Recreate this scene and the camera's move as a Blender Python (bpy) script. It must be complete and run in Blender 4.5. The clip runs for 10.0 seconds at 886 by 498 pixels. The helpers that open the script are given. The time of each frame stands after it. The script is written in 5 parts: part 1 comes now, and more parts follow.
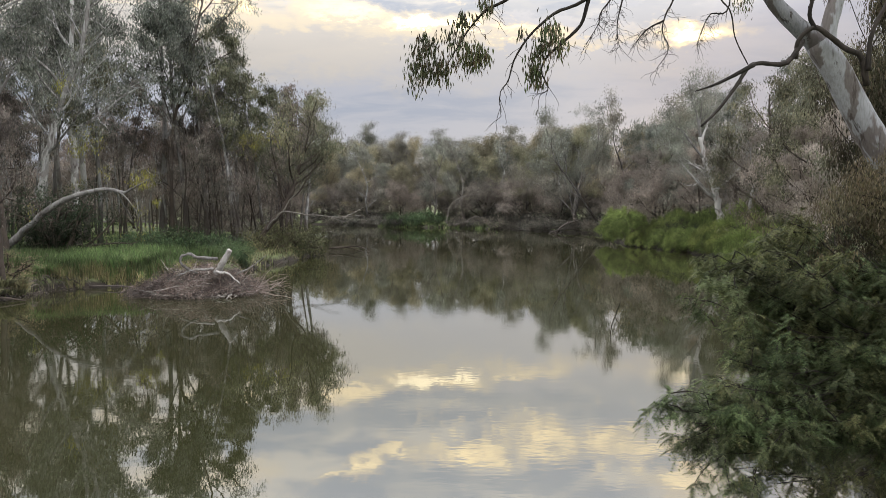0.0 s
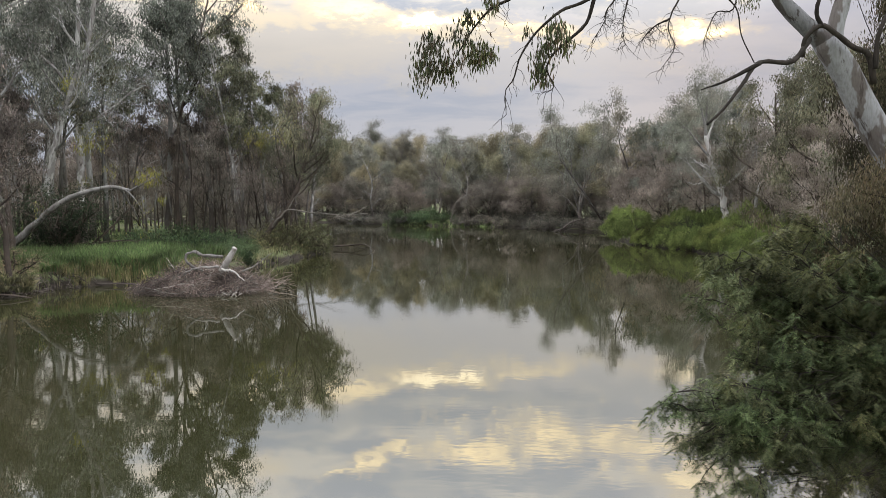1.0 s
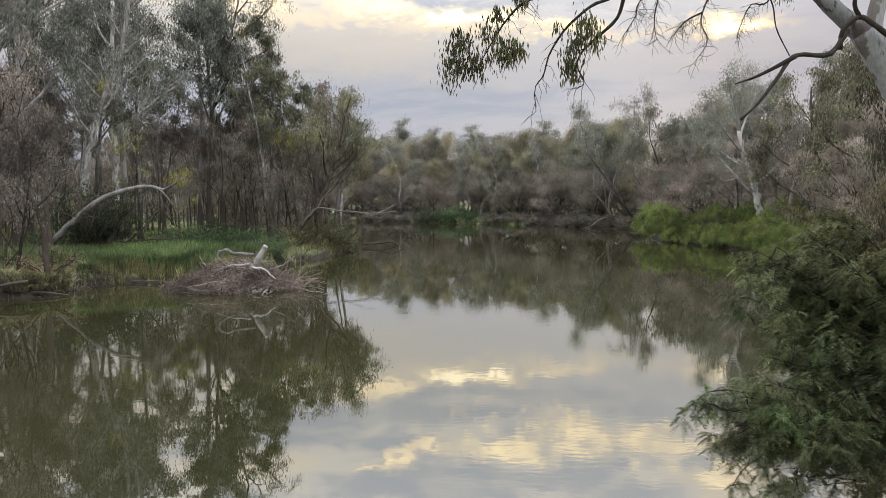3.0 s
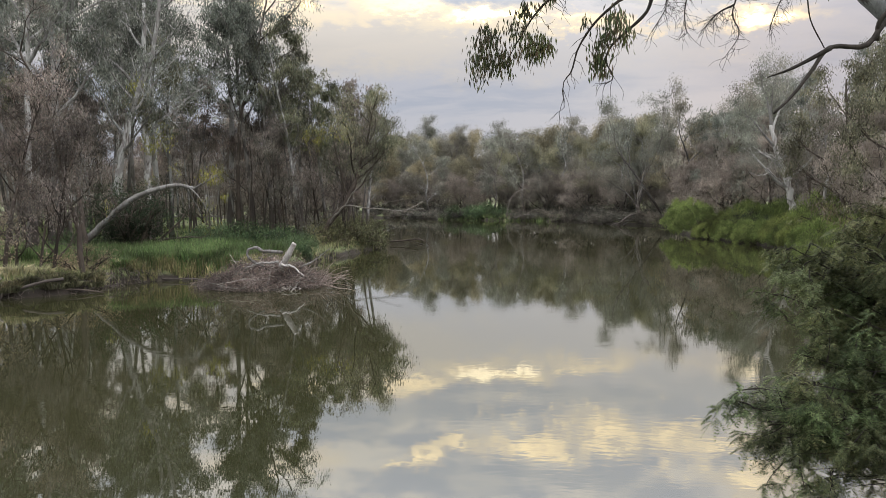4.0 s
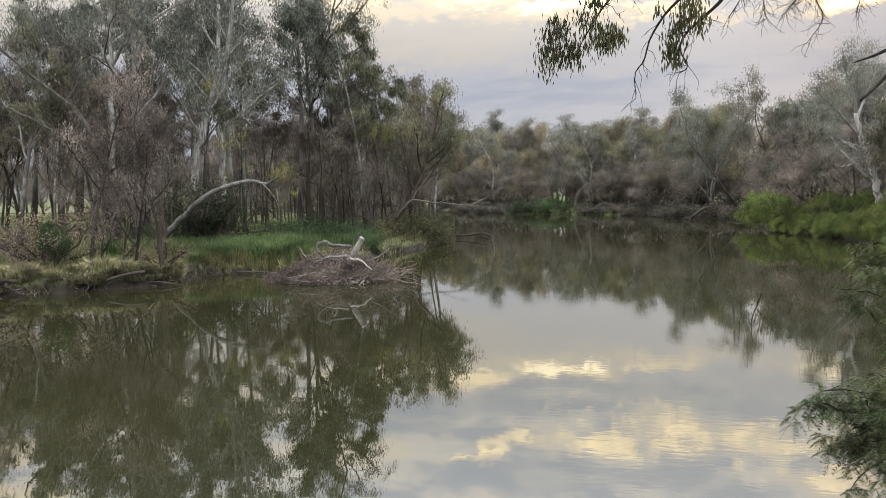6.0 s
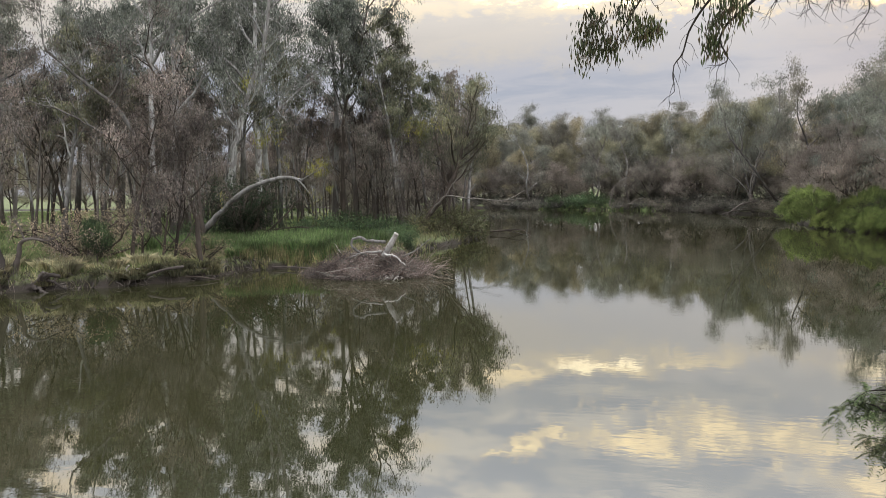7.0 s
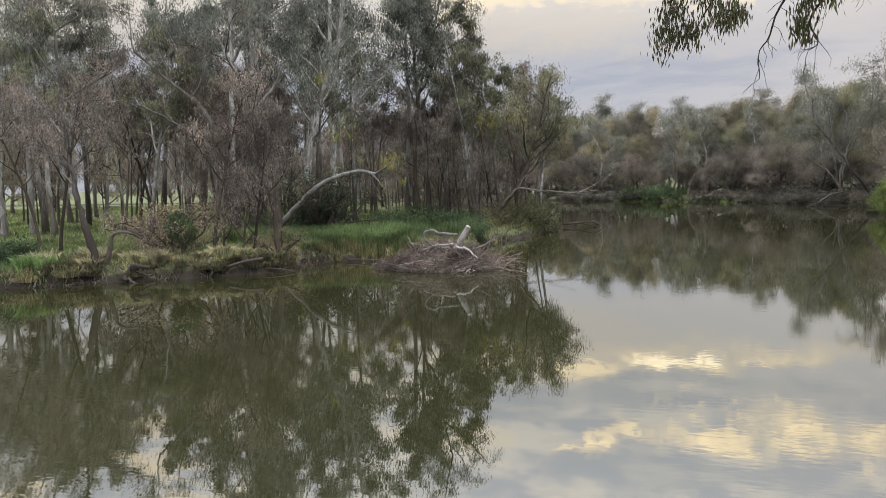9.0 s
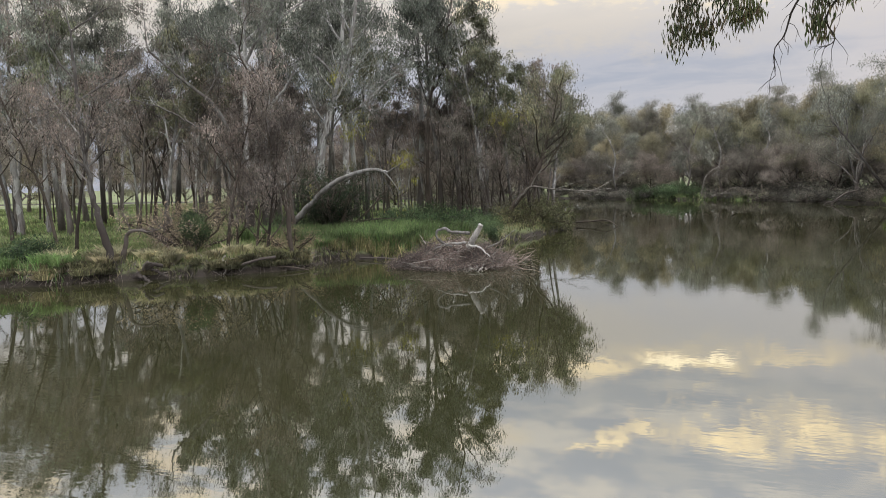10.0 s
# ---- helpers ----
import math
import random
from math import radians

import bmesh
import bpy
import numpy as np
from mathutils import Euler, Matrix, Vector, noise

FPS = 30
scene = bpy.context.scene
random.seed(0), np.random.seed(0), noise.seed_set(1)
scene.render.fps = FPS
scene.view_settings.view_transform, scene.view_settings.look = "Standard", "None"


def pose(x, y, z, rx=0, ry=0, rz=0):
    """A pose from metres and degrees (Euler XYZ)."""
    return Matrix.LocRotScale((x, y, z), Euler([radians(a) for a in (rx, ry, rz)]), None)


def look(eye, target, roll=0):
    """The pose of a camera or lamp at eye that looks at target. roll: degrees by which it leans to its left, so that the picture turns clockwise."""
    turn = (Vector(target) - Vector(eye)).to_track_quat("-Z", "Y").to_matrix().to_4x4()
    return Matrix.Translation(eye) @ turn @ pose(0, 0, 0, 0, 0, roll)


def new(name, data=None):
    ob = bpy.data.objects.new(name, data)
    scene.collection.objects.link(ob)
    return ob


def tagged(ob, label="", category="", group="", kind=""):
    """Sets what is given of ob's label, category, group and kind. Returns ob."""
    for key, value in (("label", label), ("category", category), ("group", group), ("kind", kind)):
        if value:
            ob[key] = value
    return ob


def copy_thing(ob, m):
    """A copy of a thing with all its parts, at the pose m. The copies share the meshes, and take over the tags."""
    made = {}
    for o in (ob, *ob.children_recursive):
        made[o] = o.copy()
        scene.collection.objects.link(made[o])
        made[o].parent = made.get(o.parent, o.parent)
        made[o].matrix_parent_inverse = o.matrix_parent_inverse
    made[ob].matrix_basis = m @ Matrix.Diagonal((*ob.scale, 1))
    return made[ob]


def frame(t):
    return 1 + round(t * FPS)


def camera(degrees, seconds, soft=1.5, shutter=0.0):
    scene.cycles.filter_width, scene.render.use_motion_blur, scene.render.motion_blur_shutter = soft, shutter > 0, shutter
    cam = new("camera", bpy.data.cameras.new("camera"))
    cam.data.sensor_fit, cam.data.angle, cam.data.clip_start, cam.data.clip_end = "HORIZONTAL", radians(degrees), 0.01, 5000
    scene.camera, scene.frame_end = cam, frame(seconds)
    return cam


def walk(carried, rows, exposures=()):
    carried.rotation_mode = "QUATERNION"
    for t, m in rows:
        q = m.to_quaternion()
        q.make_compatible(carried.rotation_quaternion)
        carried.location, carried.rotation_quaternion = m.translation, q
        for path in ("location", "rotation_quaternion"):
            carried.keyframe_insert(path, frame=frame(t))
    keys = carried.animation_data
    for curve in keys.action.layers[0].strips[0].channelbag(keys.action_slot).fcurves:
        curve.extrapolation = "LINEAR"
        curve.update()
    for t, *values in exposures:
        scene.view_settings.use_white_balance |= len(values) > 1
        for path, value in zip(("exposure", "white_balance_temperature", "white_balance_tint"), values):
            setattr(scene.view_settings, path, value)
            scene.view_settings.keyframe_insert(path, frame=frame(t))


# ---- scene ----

cam = camera(63.7, 10.0, soft=0.6)
ROWS = [
    (0.0, 0.0000, 0.0000, 4.0000, 86.43, -0.00, 0.00),
    (0.5, -0.0014, 0.0030, 4.0002, 86.35, -0.08, 0.15),
    (1.0, -0.0028, 0.0061, 4.0006, 86.29, -0.09, 0.38),
    (1.5, -0.0045, 0.0096, 4.0010, 86.27, -0.06, 0.72),
    (2.0, -0.0065, 0.0131, 4.0013, 86.23, -0.01, 1.20),
    (2.5, -0.0090, 0.0159, 4.0015, 86.18, 0.06, 1.84),
    (4.0, -0.0206, 0.0215, 4.0017, 85.88, 0.48, 4.82),
    (4.5, -0.0249, 0.0235, 4.0017, 85.76, 0.64, 6.13),
    (5.0, -0.0299, 0.0263, 4.0011, 85.67, 0.74, 7.49),
    (5.5, -0.0351, 0.0294, 4.0008, 85.59, 0.79, 8.82),
    (7.0, -0.0510, 0.0390, 3.9994, 85.18, 0.96, 12.81),
    (7.5, -0.0567, 0.0410, 3.9996, 85.01, 1.08, 14.33),
    (8.0, -0.0624, 0.0416, 4.0005, 84.88, 1.21, 15.85),
    (8.5, -0.0675, 0.0416, 4.0018, 84.77, 1.33, 17.38),
    (9.0, -0.0712, 0.0408, 4.0033, 84.71, 1.40, 18.54),
    (9.5, -0.0735, 0.0394, 4.0049, 84.67, 1.45, 19.24),
    (10.0, -0.0749, 0.0377, 4.0071, 84.60, 1.47, 19.53),
]
walk(cam, [(t, pose(*p)) for t, *p in ROWS])

# ---- world and sun: broken morning overcast, the sun low behind cloud ----
SUN_AZ, SUN_EL = radians(19.0), radians(12.0)
SUN_DIR = (math.sin(SUN_AZ) * math.cos(SUN_EL), math.cos(SUN_AZ) * math.cos(SUN_EL), math.sin(SUN_EL))


class Nodes:
    """A short hand for building node trees."""

    def __init__(self, tree):
        self.t = tree
        tree.nodes.clear()

    def add(self, kind, ins=None, **props):
        n = self.t.nodes.new(kind)
        for k, v in props.items():
            setattr(n, k, v)
        for k, v in (ins or {}).items():
            self.put(n, k, v)
        return n

    def put(self, n, k, v):
        if isinstance(v, bpy.types.NodeSocket):
            self.t.links.new(v, n.inputs[k])
        else:
            n.inputs[k].default_value = v

    def math(self, op, a, b=0.0, c=0.0, clamp=False):
        n = self.add("ShaderNodeMath", operation=op, use_clamp=clamp)
        self.put(n, 0, a), self.put(n, 1, b), self.put(n, 2, c)
        return n.outputs[0]

    def step(self, v, lo, hi, a=0.0, b=1.0):
        n = self.add("ShaderNodeMapRange", interpolation_type="SMOOTHSTEP")
        for k, x in zip(("Value", "From Min", "From Max", "To Min", "To Max"), (v, lo, hi, a, b)):
            self.put(n, k, x)
        return n.outputs[0]

    def mix(self, f, a, b, blend="MIX"):
        n = self.add("ShaderNodeMix", data_type="RGBA", blend_type=blend)
        n.clamp_factor = True
        for k, x in ((0, f), (6, a), (7, b)):
            self.put(n, k, (*x, 1) if isinstance(x, tuple) and len(x) == 3 else x)
        return n.outputs[2]

    def noise(self, vec, scale, detail=4.0, rough=0.55, dist=0.0):
        n = self.add("ShaderNodeTexNoise", {"Scale": scale, "Detail": detail, "Roughness": rough, "Distortion": dist})
        if vec is not None:
            self.put(n, "Vector", vec)
        return n.outputs["Fac"]

    def ramp(self, f, stops):
        n = self.add("ShaderNodeValToRGB", {"Fac": f})
        e = n.color_ramp.elements
        while len(e) < len(stops):
            e.new(0.5)
        for el, (p, c) in zip(e, stops):
            el.position, el.color = p, (*c, 1)
        return n.outputs["Color"]

    def scaled(self, vec, s, loc=(0, 0, 0)):
        n = self.add("ShaderNodeMapping", {"Vector": vec, "Scale": s, "Location": loc})
        return n.outputs["Vector"]


def build_world():
    w = bpy.data.worlds.new("overcast_sky")
    scene.world = w
    w.use_nodes = True
    N = Nodes(w.node_tree)
    d = N.add("ShaderNodeTexCoord").outputs["Generated"]
    xyz = N.add("ShaderNodeSeparateXYZ", {"Vector": d})
    x, y, z = (xyz.outputs[i] for i in range(3))
    up = N.math("MAXIMUM", z, 0.0)
    q = N.math("ADD", up, 0.16)
    flat = N.add("ShaderNodeCombineXYZ", {"X": N.math("DIVIDE", x, q), "Y": N.math("DIVIDE", y, q)}).outputs[0]
    big = N.noise(N.scaled(flat, (0.9, 1.5, 1), (3.1, 0.4, 0)), 1.0, 5, 0.5, 0.3)
    fine = N.noise(N.scaled(flat, (2.3, 3.4, 1), (7.7, 2.0, 1.5)), 1.6, 7, 0.6, 0.5)
    puff = N.noise(N.scaled(flat, (2.6, 4.4, 1), (1.3, 5.0, 2.5)), 1.7, 8, 0.6, 0.35)
    soft = N.math("ADD", N.math("MULTIPLY", big, 0.6), N.math("MULTIPLY", fine, 0.4))
    # degrees of azimuth and height, ragged by noise so that cloud edges tear
    az = N.math("MULTIPLY", N.math("ARCTAN2", x, y), 57.2958)
    el = N.math("MULTIPLY", N.math("ARCSINE", z), 57.2958)
    rag = N.add("ShaderNodeTexNoise", {"Vector": N.scaled(d, (1.0, 1.0, 2.4)), "Scale": 11.0, "Detail": 6.0, "Roughness": 0.66})
    tear = N.add("ShaderNodeSeparateXYZ", {"Vector": rag.outputs["Color"]})
    wisp = N.noise(N.scaled(d, (1.0, 1.0, 2.0)), 42.0, 4, 0.6)
    az = N.math("ADD", az, N.math("MULTIPLY", N.math("SUBTRACT", tear.outputs[0], 0.5), 8.0))
    el = N.math("ADD", el, N.math("ADD", N.math("MULTIPLY", N.math("SUBTRACT", tear.outputs[1], 0.5), 5.0), N.math("MULTIPLY", N.math("SUBTRACT", wisp, 0.5), 2.2)))

    def cloud(a, e, w, h, tilt=0.0, core=0.15):
        """How far a direction lies inside one torn cloud of half-width w and half-height h degrees."""
        u = N.math("SUBTRACT", az, a)
        v = N.math("SUBTRACT", N.math("SUBTRACT", el, e), N.math("MULTIPLY", u, tilt))
        q = N.math("ADD", N.math("POWER", N.math("DIVIDE", u, w), 2.0), N.math("POWER", N.math("DIVIDE", v, h), 2.0))
        return N.step(q, core, 1.5, 1.0, 0.0)

    def bank_of(rows):
        total = None
        for row in rows:
            c = cloud(*row)
            total = c if total is None else N.math("MAXIMUM", total, c)
        return total

    lav, grey, cream = (0.45, 0.495, 0.61), (0.57, 0.585, 0.665), (0.92, 0.79, 0.60)
    base = N.mix(N.step(soft, 0.38, 0.56), lav, grey)
    # the low lavender band gives way to a warm wash higher up
    wash = N.math("MULTIPLY", N.step(el, 8.5, 11.5), N.step(el, 16.5, 14.2))
    wash = N.math("MULTIPLY", wash, N.step(N.math("ADD", az, N.math("MULTIPLY", N.math("SUBTRACT", big, 0.5), 40.0)), 10.0, -6.0, 0.35, 1.0))
    base = N.mix(N.math("MULTIPLY", wash, 0.62), base, (0.82, 0.72, 0.58))
    # the upper deck: grey with open grey-blue and paler patches
    deck = N.step(el, 13.8, 16.2)
    upper = N.mix(N.step(puff, 0.40, 0.62), (0.46, 0.485, 0.545), (0.82, 0.76, 0.675))
    upper = N.mix(N.math("MULTIPLY", N.step(N.math("ABSOLUTE", N.math("SUBTRACT", az, -2.0)), 24.0, 40.0), N.step(puff, 0.48, 0.62)), upper, (0.95, 0.78, 0.54))
    base = N.mix(N.math("MULTIPLY", deck, 0.9), base, upper)
    dark = bank_of([(7.0, 15.6, 7.5, 1.0), (-4.0, 16.9, 6.0, 1.1), (1.0, 21.8, 13.0, 1.2), (-13.0, 17.6, 6.0, 1.4), (16.0, 14.2, 5.0, 0.9), (20.0, 18.9, 6.0, 0.9)])
    base = N.mix(N.math("MULTIPLY", dark, 0.5), base, (0.41, 0.445, 0.51))
    # lit cloud edges, then the white breaks where the sun comes nearest
    lit = bank_of([(-1.0, 13.9, 6.5, 1.5), (-8.0, 14.6, 5.5, 1.2), (6.3, 13.1, 5.5, 0.9, -0.13), (11.8, 12.3, 3.6, 0.6), (-15.5, 14.6, 5.0, 1.3), (18.8, 12.5, 4.0, 1.3), (7.6, 17.7, 4.0, 1.2, 0.1), (13.6, 18.2, 5.0, 1.1),
                   (3.2, 19.4, 4.2, 0.75), (8.4, 19.5, 2.6, 0.8), (-5.8, 19.9, 4.6, 0.75, -0.26), (19.5, 20.6, 4.0, 1.3), (-19.0, 19.8, 6.0, 1.2, 0.1), (-27.0, 16.0, 7.0, 1.3), (24.0, 16.2, 5.0, 1.2)])
    lit = N.math("MULTIPLY", lit, N.step(fine, 0.38, 0.56, 0.45, 0.95))
    base = N.mix(lit, base, cream)
    bright = bank_of([(-0.6, 14.1, 4.2, 0.75, 0.0, 0.0), (-7.4, 14.7, 3.0, 0.6, 0.0, 0.0), (6.6, 13.1, 3.0, 0.45, -0.13, 0.0), (18.9, 12.4, 2.4, 0.9, 0.0, 0.0), (13.8, 18.4, 3.4, 0.6, 0.0, 0.0), (8.0, 18.0, 1.8, 0.6, 0.2, 0.0), (3.0, 19.4, 2.8, 0.4, 0.0, 0.0),
                      (8.3, 19.5, 1.6, 0.45, 0.0, 0.0), (-5.9, 19.9, 3.6, 0.4, -0.26, 0.0), (19.5, 20.5, 2.0, 0.7, 0.0, 0.0), (-16.5, 15.0, 3.0, 0.6, 0.0, 0.0)])
    bright = N.math("MULTIPLY", bright, N.step(puff, 0.40, 0.56, 0.3, 1.0))
    base = N.mix(bright, base, (1.65, 1.32, 0.78))
    fleck = N.math("MULTIPLY", N.math("MULTIPLY", N.step(el, 15.8, 17.2), N.step(el, 21.5, 20.0)), N.math("MULTIPLY", N.step(wisp, 0.50, 0.66), N.step(N.math("ABSOLUTE", N.math("SUBTRACT", az, 9.0)), 15.0, 9.0)))
    base = N.mix(N.math("MULTIPLY", fleck, 0.7), base, (1.35, 1.08, 0.68))
    hot = bank_of([(-1.2, 14.2, 2.4, 0.55, 0.0, 0.0), (1.2, 14.0, 1.2, 0.4, 0.0, 0.0), (18.9, 12.4, 1.2, 0.55, 0.0, 0.0)])
    base = N.mix(hot, base, (2.3, 1.95, 1.25))
    zenith = N.mix(N.step(soft, 0.38, 0.58), (0.55, 0.575, 0.635), (0.73, 0.735, 0.76))
    base = N.mix(N.step(el, 25.0, 34.0), base, zenith)
    side = N.step(N.math("MULTIPLY", x, N.step(z, 0.3, 0.2)), 0.15, 0.34, 1.0, 0.80)
    base = N.mix(1.0, base, N.add("ShaderNodeCombineXYZ", {"X": side, "Y": side, "Z": N.math("POWER", side, 0.7)}).outputs[0], "MULTIPLY")
    lift = N.math("ADD", 0.92, N.math("MULTIPLY", N.step(z, 0.15, 0.6), 2.9))
    clouds = N.mix(1.0, base, N.add("ShaderNodeCombineXYZ", {"X": lift, "Y": lift, "Z": lift}).outputs[0], "MULTIPLY")
    sky = N.add("ShaderNodeTexSky", sky_type="NISHITA", sun_disc=False, sun_elevation=SUN_EL, sun_rotation=SUN_AZ)
    back = N.add("ShaderNodeBackground", {"Color": clouds, "Strength": 1.0})
    blue = N.add("ShaderNodeBackground", {"Color": sky.outputs[0], "Strength": 0.05})
    both = N.add("ShaderNodeMixShader", {0: 0.1, 1: back.outputs[0], 2: blue.outputs[0]})
    N.add("ShaderNodeOutputWorld", {"Surface": both.outputs[0]})


build_world()
sun = new("sun", bpy.data.lights.new("sun", "SUN"))
sun.data.energy, sun.data.angle, sun.data.color = 0.8, radians(150), (1.0, 0.97, 0.93)
sun.matrix_world = look(Vector(SUN_DIR) * 200, (0, 0, 0))
scene.view_settings.exposure = 0.0


# ---- materials ----
def material(name):
    m = bpy.data.materials.new(name)
    m.use_nodes = True
    return m, Nodes(m.node_tree)


def finish(N, colour, rough=0.8, bump=None, bump_dist=0.02, bump_strength=0.6, **ins):
    p = N.add("ShaderNodeBsdfPrincipled", {"Base Color": colour, "Roughness": rough, **{k.replace("_", " "): v for k, v in ins.items()}})
    if bump is not None:
        b = N.add("ShaderNodeBump", {"Height": bump, "Distance": bump_dist, "Strength": bump_strength})
        N.put(p, "Normal", b.outputs[0])
    N.add("ShaderNodeOutputMaterial", {"Surface": p.outputs[0]})
    return p


def leaf_material(name, colours, through_share=0.3, rough=0.55, vary=0.35, shine=0.3, own=0.45, drift=0.12, spread=0.32):
    """Foliage: each leaf takes its own tint, each tuft its shade, each plant its own lean to brown or green."""
    m, N = material(name)
    isl = N.add("ShaderNodeNewGeometry").outputs["Random Per Island"]
    ob = N.add("ShaderNodeObjectInfo").outputs["Random"]
    n = len(colours)
    c = N.ramp(isl, [((i + 0.5) / n, k) for i, k in enumerate(colours)])
    pos = N.add("ShaderNodeNewGeometry").outputs["Position"]
    patch = N.step(N.noise(pos, 0.35, 2), 0.35, 0.65, 1 - vary, 1 + vary)
    tuft = N.step(N.noise(pos, 1.1, 2), 0.36, 0.64, 1 - spread, 1 + spread)
    each = N.math("ADD", 1 - own, N.math("MULTIPLY", N.math("FRACT", N.math("MULTIPLY", isl, 37.0)), 2 * own))
    shade = N.math("MULTIPLY", N.math("MULTIPLY", patch, tuft), N.math("MULTIPLY", each, N.math("ADD", 0.8, N.math("MULTIPLY", ob, 0.4))))
    lean = N.math("MULTIPLY", N.math("SUBTRACT", N.math("FRACT", N.math("MULTIPLY", ob, 7.13)), 0.5), drift)
    tint = N.add("ShaderNodeCombineXYZ", {"X": N.math("MULTIPLY", shade, N.math("ADD", 1.0, lean)), "Y": shade, "Z": N.math("MULTIPLY", shade, N.math("SUBTRACT", 1.0, N.math("MULTIPLY", N.math("ABSOLUTE", lean), 0.8)))}).outputs[0]
    c = N.mix(1.0, c, tint, "MULTIPLY")
    p = N.add("ShaderNodeBsdfPrincipled", {"Base Color": c, "Roughness": rough, "Specular IOR Level": shine})
    t = N.add("ShaderNodeBsdfTranslucent", {"Color": c})
    s = N.add("ShaderNodeMixShader", {0: through_share, 1: p.outputs[0], 2: t.outputs[0]})
    N.add("ShaderNodeOutputMaterial", {"Surface": s.outputs[0]})
    return m


def bark_material(name, pale, mid, dark, patch=0.5, scale=1.0, foot=0.0):
    """Smooth gum bark with long peeled patches and stains, and a foot of old rough bark."""
    m, N = material(name)
    co = N.add("ShaderNodeTexCoord").outputs["Object"]
    ob = N.add("ShaderNodeObjectInfo").outputs["Random"]
    streak = N.noise(N.scaled(co, (4 * scale, 4 * scale, 0.45 * scale)), 1.0, 5, 0.65, 0.8)
    blot = N.noise(N.scaled(co, (2.2 * scale, 2.2 * scale, 0.9 * scale), (3, 1, 4)), 1.0, 3, 0.5, 0.4)
    grain = N.noise(N.scaled(co, (30, 30, 6)), 1.0, 4, 0.6)
    c = N.mix(N.step(blot, patch - 0.025, patch + 0.025), pale, mid)
    c = N.mix(N.step(streak, 0.57, 0.63, 0.0, 0.85), c, dark)
    c = N.mix(N.step(grain, 0.35, 0.7, 0.0, 0.35), c, dark)
    if foot:
        z = N.add("ShaderNodeSeparateXYZ", {"Vector": co}).outputs[2]
        old = N.step(N.math("ADD", z, N.math("MULTIPLY", N.math("SUBTRACT", streak, 0.5), 9.0)), foot - 1.2, foot + 1.2, 0.85, 0.0)
        c = N.mix(old, c, (0.10, 0.083, 0.073))
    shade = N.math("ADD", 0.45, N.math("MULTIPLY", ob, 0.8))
    c = N.mix(1.0, c, N.add("ShaderNodeCombineXYZ", {"X": shade, "Y": shade, "Z": shade}).outputs[0], "MULTIPLY")
    finish(N, c, 0.85, N.math("ADD", N.math("MULTIPLY", grain, 0.5), streak), 0.03, Specular_IOR_Level=0.15)
    return m


LEAF_GREY = leaf_material("gum_leaf_grey_green", [(0.155, 0.17, 0.145), (0.20, 0.213, 0.185), (0.24, 0.245, 0.215), (0.165, 0.172, 0.14)])
LEAF_OLIVE = leaf_material("gum_leaf_olive", [(0.15, 0.16, 0.10), (0.19, 0.19, 0.125), (0.22, 0.205, 0.14), (0.14, 0.147, 0.10)])
LEAF_BROWN = leaf_material("gum_leaf_brown", [(0.225, 0.188, 0.17), (0.275, 0.225, 0.20), (0.19, 0.165, 0.148), (0.205, 0.19, 0.162)])
# Distant haze is put into these leaf colours: paler, greyer, with less contrast.
LEAF_HAZED = leaf_material("hazed_leaf_grey", [(0.25, 0.248, 0.215), (0.29, 0.285, 0.245), (0.23, 0.228, 0.195)], 0.42, own=0.15, shine=0.05, vary=0.2, spread=0.24)
LEAF_HAZED_OLIVE = leaf_material("hazed_leaf_olive", [(0.285, 0.262, 0.185), (0.32, 0.288, 0.20), (0.255, 0.24, 0.17)], 0.42, own=0.15, shine=0.05, vary=0.2, spread=0.24)
LEAF_HAZED_BROWN = leaf_material("hazed_leaf_brown", [(0.285, 0.252, 0.222), (0.325, 0.283, 0.25), (0.26, 0.233, 0.205)], 0.42, own=0.15, shine=0.05, vary=0.2, spread=0.24, drift=0.06)
LEAF_YELLOW = leaf_material("mistletoe_leaf_yellow_green", [(0.23, 0.225, 0.06), (0.28, 0.255, 0.07), (0.19, 0.195, 0.065)], drift=0.05)
LEAF_DARK = leaf_material("wattle_leaf_dark_green", [(0.042, 0.054, 0.027), (0.068, 0.083, 0.04), (0.10, 0.115, 0.055), (0.08, 0.085, 0.045), (0.036, 0.045, 0.024)], shine=0.1, own=0.3, vary=0.55, drift=0.28)
LEAF_GREEN = leaf_material("willow_leaf_bright_green", [(0.135, 0.18, 0.052), (0.17, 0.21, 0.065), (0.195, 0.225, 0.078), (0.095, 0.125, 0.042)])
LEAF_SHRUB = leaf_material("shrub_leaf_green", [(0.06, 0.10, 0.05), (0.08, 0.12, 0.055), (0.10, 0.13, 0.065)])
LEAF_THICKET = leaf_material("thicket_leaf_dark_green", [(0.03, 0.05, 0.025), (0.045, 0.065, 0.035), (0.06, 0.07, 0.045)], shine=0.15)
LEAF_POINT = leaf_material("point_shrub_leaf", [(0.10, 0.11, 0.055), (0.14, 0.14, 0.07), (0.075, 0.083, 0.04), (0.16, 0.145, 0.085)])
LEAF_LITTER = leaf_material("withered_leaf_brown", [(0.16, 0.128, 0.118), (0.21, 0.168, 0.155), (0.11, 0.088, 0.08), (0.26, 0.22, 0.2)])
LEAF_DULL = leaf_material("far_shrub_leaf_dull", [(0.14, 0.13, 0.112), (0.175, 0.16, 0.14), (0.115, 0.115, 0.09)])
LEAF_STRAW = leaf_material("dry_leaf_straw", [(0.38, 0.31, 0.22), (0.44, 0.36, 0.26), (0.32, 0.27, 0.20)])
